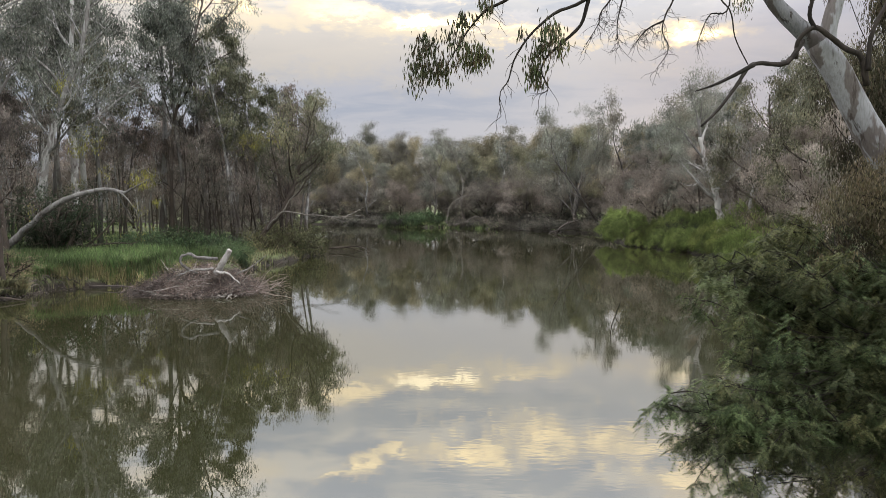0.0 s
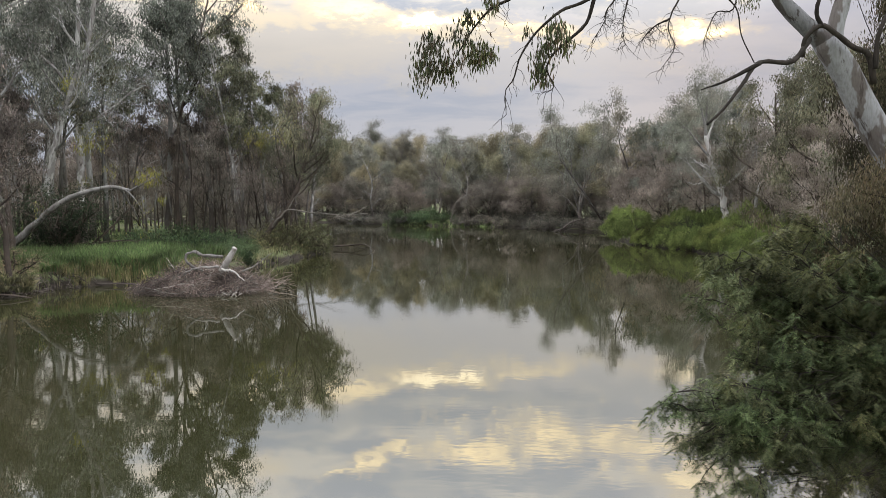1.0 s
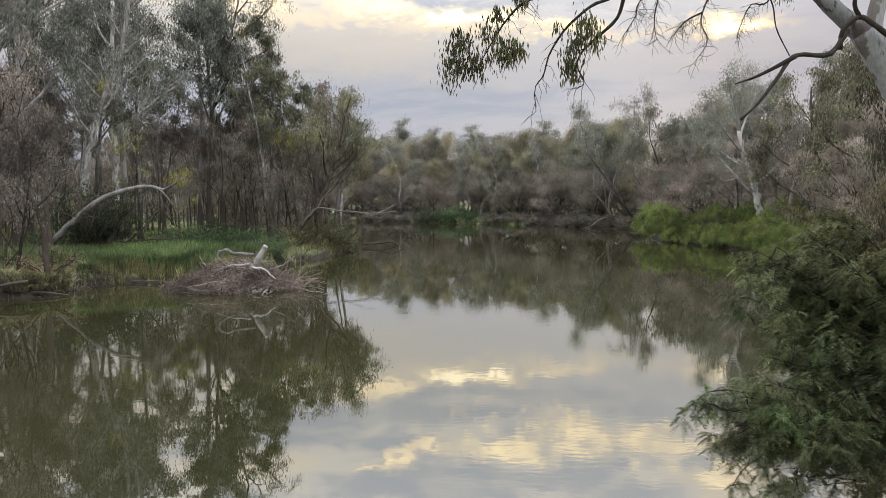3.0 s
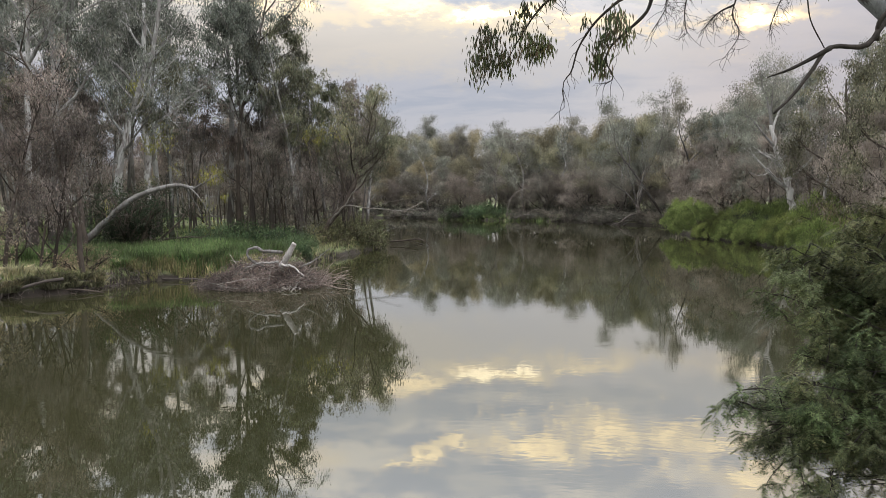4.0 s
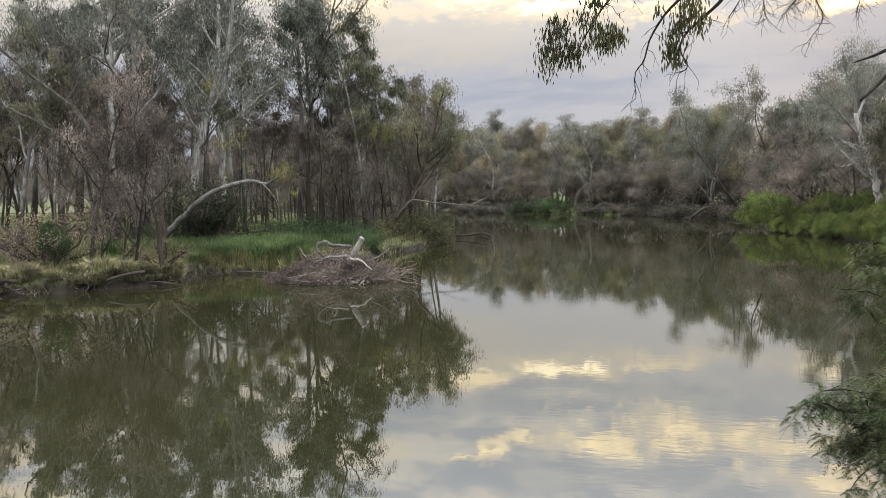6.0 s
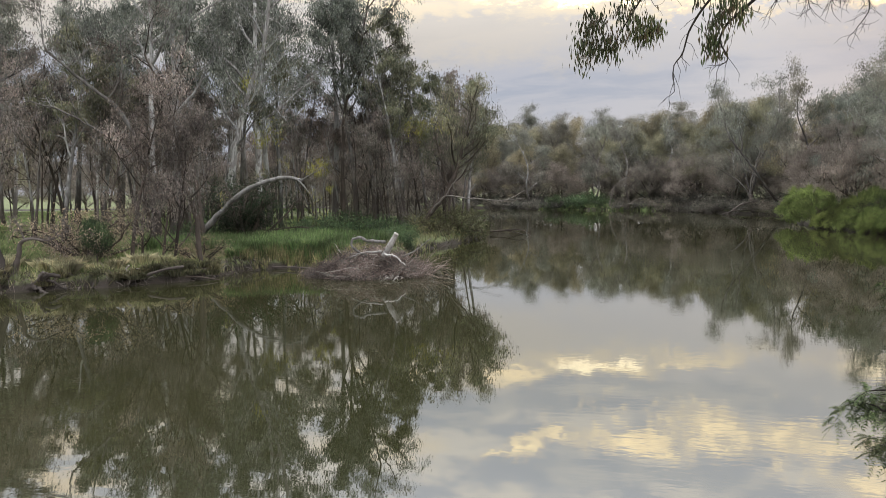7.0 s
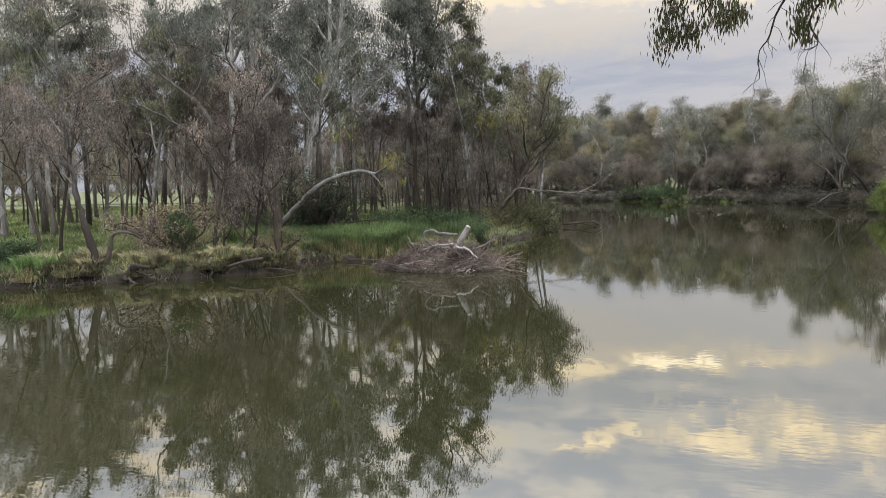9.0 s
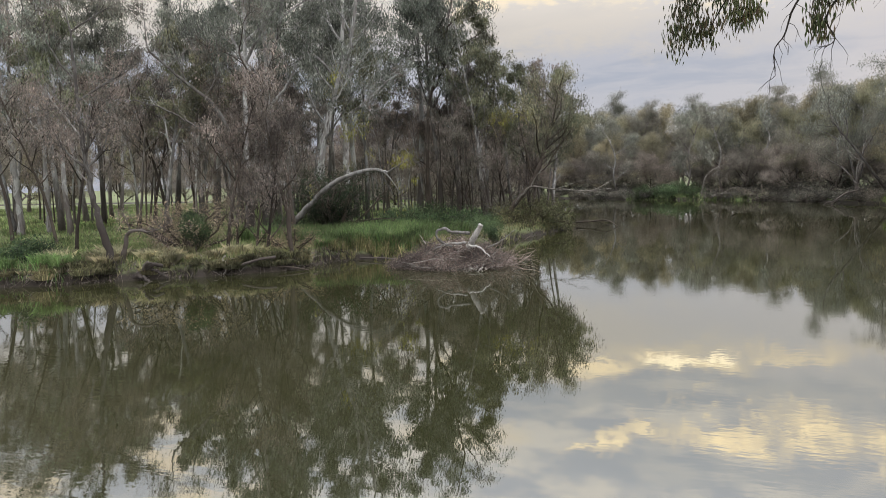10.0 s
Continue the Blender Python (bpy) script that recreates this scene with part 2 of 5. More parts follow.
BLADE_GREEN = leaf_material("reed_blade_green", [(0.13, 0.215, 0.075), (0.16, 0.25, 0.09), (0.20, 0.265, 0.12), (0.17, 0.21, 0.10)])
BLADE_LAWN = leaf_material("pasture_blade", [(0.15, 0.225, 0.085), (0.18, 0.25, 0.10), (0.22, 0.265, 0.12), (0.26, 0.265, 0.145)])
BLADE_DRY = leaf_material("reed_blade_dry", [(0.25, 0.24, 0.13), (0.31, 0.275, 0.165), (0.19, 0.205, 0.095), (0.15, 0.185, 0.075)])
BLADE_STRAW = leaf_material("tussock_straw", [(0.42, 0.38, 0.25), (0.48, 0.43, 0.29), (0.35, 0.33, 0.21), (0.29, 0.29, 0.16)])
BLADE_EDGE = leaf_material("bank_edge_blade", [(0.17, 0.155, 0.095), (0.29, 0.265, 0.17), (0.13, 0.14, 0.07), (0.20, 0.20, 0.11), (0.09, 0.08, 0.055)])
BLADE_DARK = leaf_material("bank_weed_dark", [(0.07, 0.075, 0.035), (0.10, 0.09, 0.05), (0.06, 0.05, 0.035)])
BARK_WHITE = bark_material("gum_bark_white", (0.52, 0.515, 0.505), (0.31, 0.298, 0.288), (0.11, 0.095, 0.088), 0.5, foot=3.2)
BARK_LAWN = bark_material("gum_bark_white_to_foot", (0.46, 0.455, 0.445), (0.28, 0.27, 0.26), (0.10, 0.088, 0.08), 0.5, foot=0.9)
BARK_ARCH = bark_material("gum_bark_weathered_grey", (0.37, 0.36, 0.345), (0.25, 0.238, 0.225), (0.10, 0.087, 0.078), 0.5, 1.4, foot=1.5)
BARK_GREY = bark_material("gum_bark_grey", (0.27, 0.255, 0.24), (0.165, 0.15, 0.14), (0.075, 0.064, 0.058), 0.5, foot=3.0)
BARK_DARK = bark_material("rough_bark_dark", (0.11, 0.09, 0.075), (0.085, 0.07, 0.06), (0.045, 0.037, 0.03), 0.5)
BARK_POLE = bark_material("sapling_bark_pale", (0.50, 0.49, 0.48), (0.26, 0.245, 0.235), (0.08, 0.068, 0.062), 0.5, 1.3, foot=2.4)
BARK_BLEACHED = bark_material("gum_bark_bleached", (0.50, 0.49, 0.475), (0.36, 0.345, 0.33), (0.18, 0.16, 0.145), 0.54)
LOG_WHITE = bark_material("bleached_log_wood", (0.48, 0.465, 0.44), (0.35, 0.33, 0.305), (0.16, 0.135, 0.12), 0.52, 2.6)
DEADWOOD = bark_material("weathered_dead_wood", (0.42, 0.39, 0.35), (0.32, 0.29, 0.255), (0.17, 0.14, 0.12), 0.55, 1.6)
TWIG = bark_material("dead_twig_brown", (0.33, 0.27, 0.24), (0.24, 0.19, 0.165), (0.13, 0.10, 0.085), 0.5, 2)


TWIG_MIX = leaf_material("mixed_twig", [(0.08, 0.065, 0.058), (0.29, 0.255, 0.23), (0.18, 0.148, 0.13), (0.12, 0.095, 0.082)], through_share=0.0, rough=0.8)


def water_material():
    m, N = material("murky_river_water")
    pos = N.add("ShaderNodeNewGeometry").outputs["Position"]
    mud = N.noise(pos, 0.08, 3)
    c = N.mix(N.step(mud, 0.35, 0.65), (0.025, 0.026, 0.011), (0.032, 0.032, 0.014))
    small = N.noise(N.scaled(pos, (1.0, 2.4, 1)), 2.8, 2, 0.5)
    wide = N.noise(N.scaled(pos, (0.25, 0.6, 1)), 1.0, 2, 0.5)
    calm = N.step(N.noise(pos, 0.07, 2), 0.42, 0.64, 0.12, 1.0)
    h = N.math("MULTIPLY", N.math("ADD", small, wide), calm)
    finish(N, c, 0.0, h, 0.005, 0.3, IOR=2.35)
    return m


def ground_material():
    m, N = material("grassy_bank")
    pos = N.add("ShaderNodeNewGeometry").outputs["Position"]
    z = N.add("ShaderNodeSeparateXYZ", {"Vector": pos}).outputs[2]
    a, b = N.noise(pos, 0.22, 4), N.noise(pos, 2.5, 5)
    grain = N.noise(pos, 14, 4)
    grass = N.mix(N.step(a, 0.38, 0.62), (0.11, 0.15, 0.055), (0.16, 0.18, 0.08))
    grass = N.mix(N.step(b, 0.45, 0.7, 0, 0.6), grass, (0.19, 0.175, 0.095))
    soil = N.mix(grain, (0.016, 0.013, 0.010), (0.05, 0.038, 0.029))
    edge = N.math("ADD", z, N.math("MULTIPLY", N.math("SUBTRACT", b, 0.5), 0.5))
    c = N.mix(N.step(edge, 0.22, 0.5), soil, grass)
    c = N.mix(N.step(grain, 0.5, 0.8, 0, 0.5), c, (0.06, 0.055, 0.035))
    finish(N, c, 0.95, N.math("ADD", b, grain), 0.08)
    return m


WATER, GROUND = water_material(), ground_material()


# ---- mesh helpers ----
def unit(v):
    return v / (np.linalg.norm(v, axis=-1, keepdims=True) + 1e-9)


def mesh_object(name, verts, faces, mat, parent=None, smooth=False, label=""):
    me = bpy.data.meshes.new(name)
    me.from_pydata(verts, [], faces)
    if smooth:
        me.polygons.foreach_set("use_smooth", np.ones(len(me.polygons), bool))
    me.materials.append(mat)
    ob = new(name, me)
    ob.parent = parent
    return tagged(ob, label)


def root(name, label, category, group=""):
    ob = new(name)
    ob.empty_display_size = 0.3
    return tagged(ob, label, category, group)


def tube(pts, rad, sides=6, seed=0, rough=0.0, cap=True):
    """A bent, tapered, slightly uneven round bar along pts."""
    pts, rad = np.asarray(pts, float), np.asarray(rad, float)
    n = len(pts)
    tang = unit(np.gradient(pts, axis=0))
    side = np.cross(tang, (0.31, 0.95, 0.05) if abs(tang[0][1]) < 0.9 else (1.0, 0.1, 0.0))
    side = unit(side)
    other = np.cross(tang, side)
    ang = np.arange(sides) * 2 * np.pi / sides
    r = rad[:, None] * np.ones(sides)
    if rough:
        r = r * (1 + rough * np.random.default_rng(seed).normal(0, 1, (n, sides)))
    v = pts[:, None] + r[..., None] * (np.cos(ang)[None, :, None] * side[:, None] + np.sin(ang)[None, :, None] * other[:, None])
    v = v.reshape(-1, 3)
    i, j = np.meshgrid(np.arange(n - 1), np.arange(sides), indexing="ij")
    k = (j + 1) % sides
    f = np.stack([i * sides + j, i * sides + k, (i + 1) * sides + k, (i + 1) * sides + j], -1).reshape(-1, 4)
    f = f.tolist()
    if cap:
        f += [list(range(sides))[::-1], list(range((n - 1) * sides, n * sides))]
    return v, f


def joined(bits):
    vs, fs, o = [], [], 0
    for v, f in bits:
        vs.append(v)
        fs += [[a + o for a in q] for q in f]
        o += len(v)
    return np.concatenate(vs), fs


def curve_through(ctrl, n):
    """A smooth line of n points through a few control points."""
    c = np.asarray(ctrl, float)
    c = np.vstack([2 * c[0] - c[1], c, 2 * c[-1] - c[-2]])
    out = []
    for s in np.linspace(0, len(c) - 3 - 1e-6, n):
        i, u = int(s), s - int(s)
        p0, p1, p2, p3 = c[i:i + 4]
        out.append(0.5 * (2 * p1 + (p2 - p0) * u + (2 * p0 - 5 * p1 + 4 * p2 - p3) * u * u + (3 * p1 - p0 - 3 * p2 + p3) * u ** 3))
    return np.array(out)


def grow(rng, p, d, length, n, wig, lift):
    pts, d = [np.array(p, float)], np.array(d, float)
    for _ in range(n):
        d = unit(d + rng.normal(0, wig, 3) + (0, 0, lift))
        pts.append(pts[-1] + d * length / n)
    return np.array(pts)


def leaf_mesh(rng, anchors, per, spread, size, aspect=0.3, droop=0.6, plain=False):
    """Single folded leaves hung round the anchors: vertices and quads."""
    a = np.repeat(np.asarray(anchors), per, axis=0)
    n = len(a)
    sp = np.asarray(spread) * np.ones(3)
    c = a + rng.normal(0, 1, (n, 3)) * sp
    axis = unit(unit(rng.normal(0, 1, (n, 3))) * (1 - droop) + np.array([0, 0, -1.0]) * droop)
    side = unit(np.cross(axis, rng.normal(0, 1, (n, 3))))
    bend = np.cross(axis, side)
    ln = (size * rng.uniform(0.6, 1.3, n))[:, None]
    w = ln * aspect * 0.5
    if plain:
        v = np.stack([c - side * w * 0.75, c + side * w * 0.75 + bend * w * 0.4, c + axis * ln], 1)
        return v.reshape(-1, 3), np.arange(3 * n).reshape(n, 3)
    v = np.stack([c, c + axis * ln * 0.45 + side * w + bend * w * 0.5, c + axis * ln, c + axis * ln * 0.45 - side * w + bend * w * 0.5], 1)
    return v.reshape(-1, 3), np.arange(4 * n).reshape(n, 4)


def branch_out(rng, start, d, length, r, lift, wig, twigs=5, subs=4, tip=0.15):
    """One limb with its branches and twigs: bars, and the places where leaves hang."""
    bars, anchors = [], []
    main = grow(rng, start, d, length, 7, wig, lift)
    bars.append(tube(main, np.linspace(r, r * tip, 8), 6, cap=False))
    for k in range(twigs):
        f = 0.3 + 0.7 * (k + rng.random() * 0.6) / twigs
        i = min(int(f * 7), 6)
        p = main[i] + (main[i + 1] - main[i]) * (f * 7 - i if f * 7 - i < 1 else 1)
        dd = unit(unit(main[i + 1] - main[i]) * 0.7 + unit(rng.normal(0, 1, 3)) * 0.9 + (0, 0, 0.2))
        ln = min(length * rng.uniform(0.25, 0.5) * (1.15 - 0.5 * f), 2.4)
        br = grow(rng, p, dd, ln, 4, wig * 1.2, lift * 0.6)
        r2 = max(r * (1 - 0.8 * f) * 0.6, 0.022)
        bars.append(tube(br, np.linspace(r2, r2 * 0.35, 5), 3, cap=False))
        for s in range(subs):
            g = rng.integers(1, 5)
            tw = grow(rng, br[g], unit(unit(br[g] - br[g - 1]) * 0.5 + unit(rng.normal(0, 1, 3)) + (0, 0, -0.05)), ln * rng.uniform(0.3, 0.6), 3, wig * 1.5, -0.05)
            bars.append(tube(tw[[0, 2, 3]], np.linspace(r2 * 0.5, r2 * 0.2, 3), 3, cap=False))
            anchors += [tw[3], tw[2]] if s % 2 else [tw[3], br[g]]
        anchors.append(br[4])
    anchors.append(main[7])
    return bars, anchors


def massed(rng, anchors, keep):
    """Drops the anchors that fall in the gaps between foliage masses about two metres across."""
    a = np.asarray(anchors)
    ph = rng.uniform(0, 6.28, 6)
    f = sum(np.sin(a @ unit(rng.normal(0, 1, 3)) * rng.uniform(1.8, 3.4) + p) for p in ph)
    return a[f > np.quantile(f, 1 - keep)]


def gum_tree(name, label, seed, height, radius, bark, leaf, lean=(0, 0), first=0.35, limbs=7, spread=5.0, rise=0.5, twigs=5, subs=4,
             per=60, size=0.26, clump=0.5, droop=0.6, aspect=0.3, wig=0.14, keep=0.5, category="tree"):
    """A gum: tapered trunk, limbs with their twigs, and a loose crown of hanging leaves."""
    rng = np.random.default_rng(seed)
    tree = root(name, label, category)
    d = unit(np.array([lean[0], lean[1], 1.0]))
    trunk = grow(rng, (0, 0, -0.3), d, height * 0.86 + 0.3, 12, 0.045, 0.03)
    flare = np.array([1.35, 1.08] + [1] * 11) * np.linspace(1, 0.16, 13) ** 0.8
    v, f = tube(trunk, radius * flare, 9, seed, 0.05)
    mesh_object("trunk", v, f, bark, tree, True)
    anchors = []
    for k in range(limbs):
        fr = first + (0.97 - first) * (k + rng.random() * 0.7) / limbs
        i = min(int(fr * 12), 11)
        p = trunk[i] + (trunk[i + 1] - trunk[i]) * (fr * 12 - i)
        az = k * 2.4 + rng.uniform(-0.4, 0.4)
        up = rise * rng.uniform(0.6, 1.5) + 0.5 * fr
        dd = unit(np.array([math.cos(az), math.sin(az), up]))
        ln = spread * rng.uniform(0.75, 1.2) * (1.15 - 0.55 * (fr - first) / (1 - first))
        bars, an = branch_out(rng, p, dd, ln, radius * (1 - 0.75 * fr) * 0.6, 0.06, wig, twigs, subs)
        mesh_object("limb", *joined(bars), bark, tree, True)
        anchors += an
    if per:
        v, f = leaf_mesh(rng, massed(rng, anchors, keep), int(per / keep), (clump, clump, clump * 0.75), size, aspect * 1.25, droop, category == "tree" and size > 0.12)
        mesh_object("crown", v, f, leaf, tree)
    return tree


def shrub(name, label, seed, width, height, leaf, stems=9, per=120, size=0.16, clump=0.3, droop=0.4, aspect=0.35, bark=None, category="shrub"):
    rng = np.random.default_rng(seed)
    bush = root(name, label, category)
    anchors, bars = [], []
    for k in range(stems):
        az = k * 2.4 + rng.uniform(-0.3, 0.3)
        out = math.sqrt((k + 0.5) / stems)
        d = unit(np.array([math.cos(az) * out * width / height, math.sin(az) * out * width / height, 1.25 - 0.75 * out]))
        s = grow(rng, (math.cos(az) * 0.15, math.sin(az) * 0.15, -0.1), d, height * rng.uniform(0.8, 1.05) * (1 + 0.3 * out), 6, 0.16, -0.06)
        bars.append(tube(s, np.linspace(0.03, 0.008, 7) * height, 5, cap=False))
        for g in range(2, 7):
            for _ in range(3):
                t = grow(rng, s[g], unit(rng.normal(0, 1, 3) + (0, 0, 0.2)), height * 0.22, 2, 0.2, 0)
                bars.append(tube(t, np.array([0.008, 0.006, 0.003]) * height, 3, cap=False))
                anchors.append(t[2])
    mesh_object("woody_frame", *joined(bars), bark or BARK_DARK, bush, True)
    mesh_object("foliage", *leaf_mesh(rng, anchors, per, clump, size, aspect, droop), leaf, bush)
    return bush


def lay_out(thing, places, group=""):
    """Sets the thing at the first of the places and copies of it at the others: x, y, turn, scale."""
    rows = [pose(x, y, land(x, y)[0] - 0.05, 0, 0, turn) @ Matrix.Scale(s, 4) for x, y, turn, s in places]
    if group:
        thing["group"] = group
    for m in rows[1:]:
        copy_thing(thing, m)
    thing.matrix_basis = rows[0]


# ---- the land and the river ----
SHORE = np.array([
    (-90, -72), (-40, -24), (-15, 0), (-4, 4), (3, 4.6), (7, 6.5), (9.5, 12), (13.5, 21), (16.5, 32), (18.8, 44), (20.6, 54), (21, 62), (18.3, 70), (19.6, 82),
    (22, 95), (15, 105), (12, 112), (4, 121), (-8, 127.5), (-16, 135), (-23, 142), (-45, 152), (-90, 160), (-220, 165), (-220, 140), (-90, 133),
    (-48, 122), (-26, 102), (-16, 80), (-12.5, 64), (-10, 57), (-10.6, 51.3), (-11.4, 48), (-12.0, 42), (-11.8, 36.5), (-12.4, 34), (-17, 34.4), (-18.2, 31.5),
    (-18.4, 29.2), (-20.8, 26.8), (-24.5, 24.6), (-25.5, 23.4), (-28, 22), (-36, 16), (-60, -3), (-110, -42)])


def shore_distance(x, y):
    """Metres from the waterline: positive on land, negative on the river."""
    x, y = np.atleast_1d(np.asarray(x, float)), np.atleast_1d(np.asarray(y, float))
    best, inside = np.full(x.shape, 1e9), np.zeros(x.shape, bool)
    for (ax, ay), (bx, by) in zip(SHORE, np.roll(SHORE, -1, axis=0)):
        ux, uy = bx - ax, by - ay
        t = np.clip(((x - ax) * ux + (y - ay) * uy) / (ux * ux + uy * uy), 0, 1)
        best = np.minimum(best, np.hypot(x - ax - t * ux, y - ay - t * uy))
        if ay != by:
            cross = ((ay > y) != (by > y)) & (x < (bx - ax) * (y - ay) / (by - ay) + ax)
            inside ^= cross
    return np.where(inside, -best, best)


def land(x, y):
    x, y = np.atleast_1d(np.asarray(x, float)), np.atleast_1d(np.asarray(y, float))
    d = shore_distance(x, y)
    d = d + 0.35 * np.sin(x * 1.3 + 2 * np.sin(y * 0.7)) * np.sin(y * 1.1 + 1.3) + 0.15 * np.sin(x * 3.1 + y * 2.3) + 0.12 * np.sin(x * 5.7 - y * 4.9 + 1.0) + 0.08 * np.sin(x * 7.3 + y * 6.1)
    up = np.maximum(d, 0)
    z = 0.58 * (1 - np.exp(-up / 0.22)) + 0.5 * (1 - np.exp(-up / 9.0)) + 0.06 * np.sin(x * 0.5) * np.sin(y * 0.43) * np.minimum(up / 5, 1)
    z = z + np.exp(-up / 1.2) * np.minimum(up / 0.1, 1) * (0.10 * np.sin(x * 4.3 + 2 * np.sin(y * 2.1)) + 0.07 * np.sin(x * 2.2 - y * 5.2))
    z = z + 1.5 * np.exp(-(x / 22) ** 2 - ((y + 7) / 8) ** 2) * np.minimum(up / 3, 1)
    return np.where(d > 0, z, np.maximum(d * 0.5, -1.8))


def build_land():
    def axis(lo, hi, fine, far):
        core = np.arange(lo, hi + fine, fine)
        steps = np.cumsum(fine * 1.07 ** np.arange(1, 110))
        left, right = lo - steps[steps < far], hi + steps[steps < far]
        return np.concatenate([left[::-1], core, right])
    xs, ys = axis(-40, 24, 0.4, 3500), axis(4, 70, 0.4, 3500)
    gx, gy = np.meshgrid(xs, ys)
    v = np.stack([gx.ravel(), gy.ravel(), land(gx.ravel(), gy.ravel())], 1)
    nx, ny = len(xs), len(ys)
    i, j = np.meshgrid(np.arange(ny - 1), np.arange(nx - 1), indexing="ij")
    a = (i * nx + j).ravel()
    f = np.stack([a, a + 1, a + nx + 1, a + nx], 1)
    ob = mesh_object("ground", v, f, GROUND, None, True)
    tagged(ob, "grassy river bank with bare brown soil edges", "ground", kind="structure")
    s = 3000.0
    v = np.array([(-s, -s, 0), (s, -s, 0), (s, s, 0), (-s, s, 0)])
    w = mesh_object("water", v, np.array([[0, 1, 2, 3]]), WATER)
    tagged(w, "still olive-brown river water mirroring sky and trees", "river", kind="structure")


build_land()

# ---- trees of the left bank ----
R = np.random.default_rng(11)


def spot(x, y, s=1.0):
    return (x, y, float(R.uniform(0, 360)), s * float(R.uniform(0.92, 1.08)))


gum_a = gum_tree("gum_tree", "tall river gum with pale trunk and grey-green crown", 21, 23, 0.24, BARK_WHITE, LEAF_GREY, first=0.38, limbs=9, spread=5.5, rise=0.9, per=22, size=0.22, clump=0.27, aspect=0.42)
gum_b = gum_tree("gum_tree", "tall forked gum with smooth grey bark and drooping leaves", 22, 21, 0.19, BARK_GREY, LEAF_GREY, (0.08, 0.0), first=0.40, limbs=9, spread=5.4, rise=1.1, per=22, size=0.22, clump=0.27, aspect=0.42)
gum_c = gum_tree("gum_tree", "slender gum with olive foliage and thin grey trunk", 23, 17, 0.19, BARK_WHITE, LEAF_OLIVE, (-0.06, 0.05), first=0.42, limbs=9, spread=3.8, rise=1.1, per=17, size=0.21, clump=0.24, aspect=0.4)
gum_d = gum_tree("gum_tree", "slim young gum with thinning brownish foliage", 24, 13, 0.10, BARK_GREY, LEAF_BROWN, (0.05, -0.03), first=0.48, limbs=9, spread=3.0, rise=1.0, per=10, size=0.18, clump=0.22, aspect=0.38)
pole = gum_tree("sapling", "thin grey sapling trunk with sparse brown leaves", 25, 11.5, 0.095, BARK_POLE, LEAF_BROWN, (0.03, 0.04), first=0.52, limbs=7, spread=2.6, rise=1.0, per=11, size=0.18, clump=0.22, aspect=0.38, twigs=4, subs=3)
brush = gum_tree("river_tree", "brown-leaved bushy tree with thin tangled stems", 26, 8.0, 0.09, BARK_DARK, LEAF_BROWN, (0.1, -0.05), first=0.10, limbs=11, spread=3.0, rise=1.0, per=6, size=0.13, clump=0.20, aspect=0.4, twigs=7, subs=5)
brush_b = gum_tree("river_tree", "thin leaning river tree with reddish-brown drooping leaves", 27, 10.5, 0.095, BARK_DARK, LEAF_BROWN, (-0.12, 0.0), first=0.42, limbs=10, spread=2.8, rise=0.8, per=6, size=0.13, clump=0.20, aspect=0.4, twigs=7, subs=5)

lay_out(gum_a, [spot(-27.8, 42, 1.1), spot(-36, 56, 1.2), spot(-33.5, 65, 1.25), spot(-47, 56, 1.15), spot(-38, 50, 1.0), spot(-33, 60, 1.1), spot(-43, 39, 0.9), spot(-23.5, 60, 1.1), spot(-27.5, 55, 1.05), spot(-62, 51, 1.1), spot(-72, 75, 1.0), spot(-50, 48, 0.92)], "tall gums of the grove")
lay_out(gum_b, [spot(-21, 58, 1.08), spot(-19.0, 57, 0.92), spot(-38, 70, 1.3), spot(-31, 58, 1.15), spot(-52, 52, 1.15), spot(-31, 50, 1.15), spot(-46, 46, 0.95), spot(-55, 56, 1.0), spot(-44, 58, 1.1), spot(-66, 60, 1.1), spot(-36, 92, 0.85), spot(-37, 46, 0.92)], "tall gums of the grove")
lay_out(gum_c, [spot(-16.6, 58.4, 1.06), spot(-18, 62), spot(-15, 60, 0.9), spot(-11.3, 58.5, 0.78), spot(-13.6, 60.5, 0.85), spot(-16.4, 57, 0.95), spot(-20, 68), spot(-25, 52), spot(-35, 44, 0.9), spot(-40, 37, 0.95), spot(-51, 42), spot(-33, 38, 0.9)], "slender gums of the grove")
lay_out(gum_d, [spot(-13, 58), spot(-16, 66), spot(-19, 60), spot(-22, 64), spot(-26, 58), spot(-29, 64), spot(-33, 68), spot(-26, 70), spot(-21, 74), spot(-17, 73), spot(-36, 62), spot(-40, 58),
                spot(-32, 44), spot(-37, 40), spot(-45, 50), spot(-50, 38), spot(-47, 43), spot(-28, 86), spot(-60, 52), spot(-11.5, 57, 0.9), spot(-14, 63, 1.05), spot(-17, 58, 1.1), spot(-12.3, 59, 1.05)], "young gums of the grove")
lay_out(pole, [spot(float(x), float(y)) for x, y in zip(R.uniform(-52, -16, 84), R.uniform(44, 98, 84)) if x < -0.24 * y + 1 and (y > 54 or x < -27) and not (abs(x + 0.515 * y) < 1.5 and y < 61)] + [spot(float(x), float(y), 1.1) for x, y in zip(R.uniform(-46, -22, 12), R.uniform(40, 54, 12)) if x < -0.42 * y - 5 and not abs(x + 0.515 * y) < 1.5], "sapling trunks of the grove")
stick = gum_tree("sapling", "thin dark crooked sapling with few brown leaves", 28, 9.0, 0.075, BARK_DARK, LEAF_BROWN, (0.08, -0.04), first=0.3, limbs=7, spread=2.6, rise=1.1, per=10, size=0.18, clump=0.22, twigs=4, subs=3)
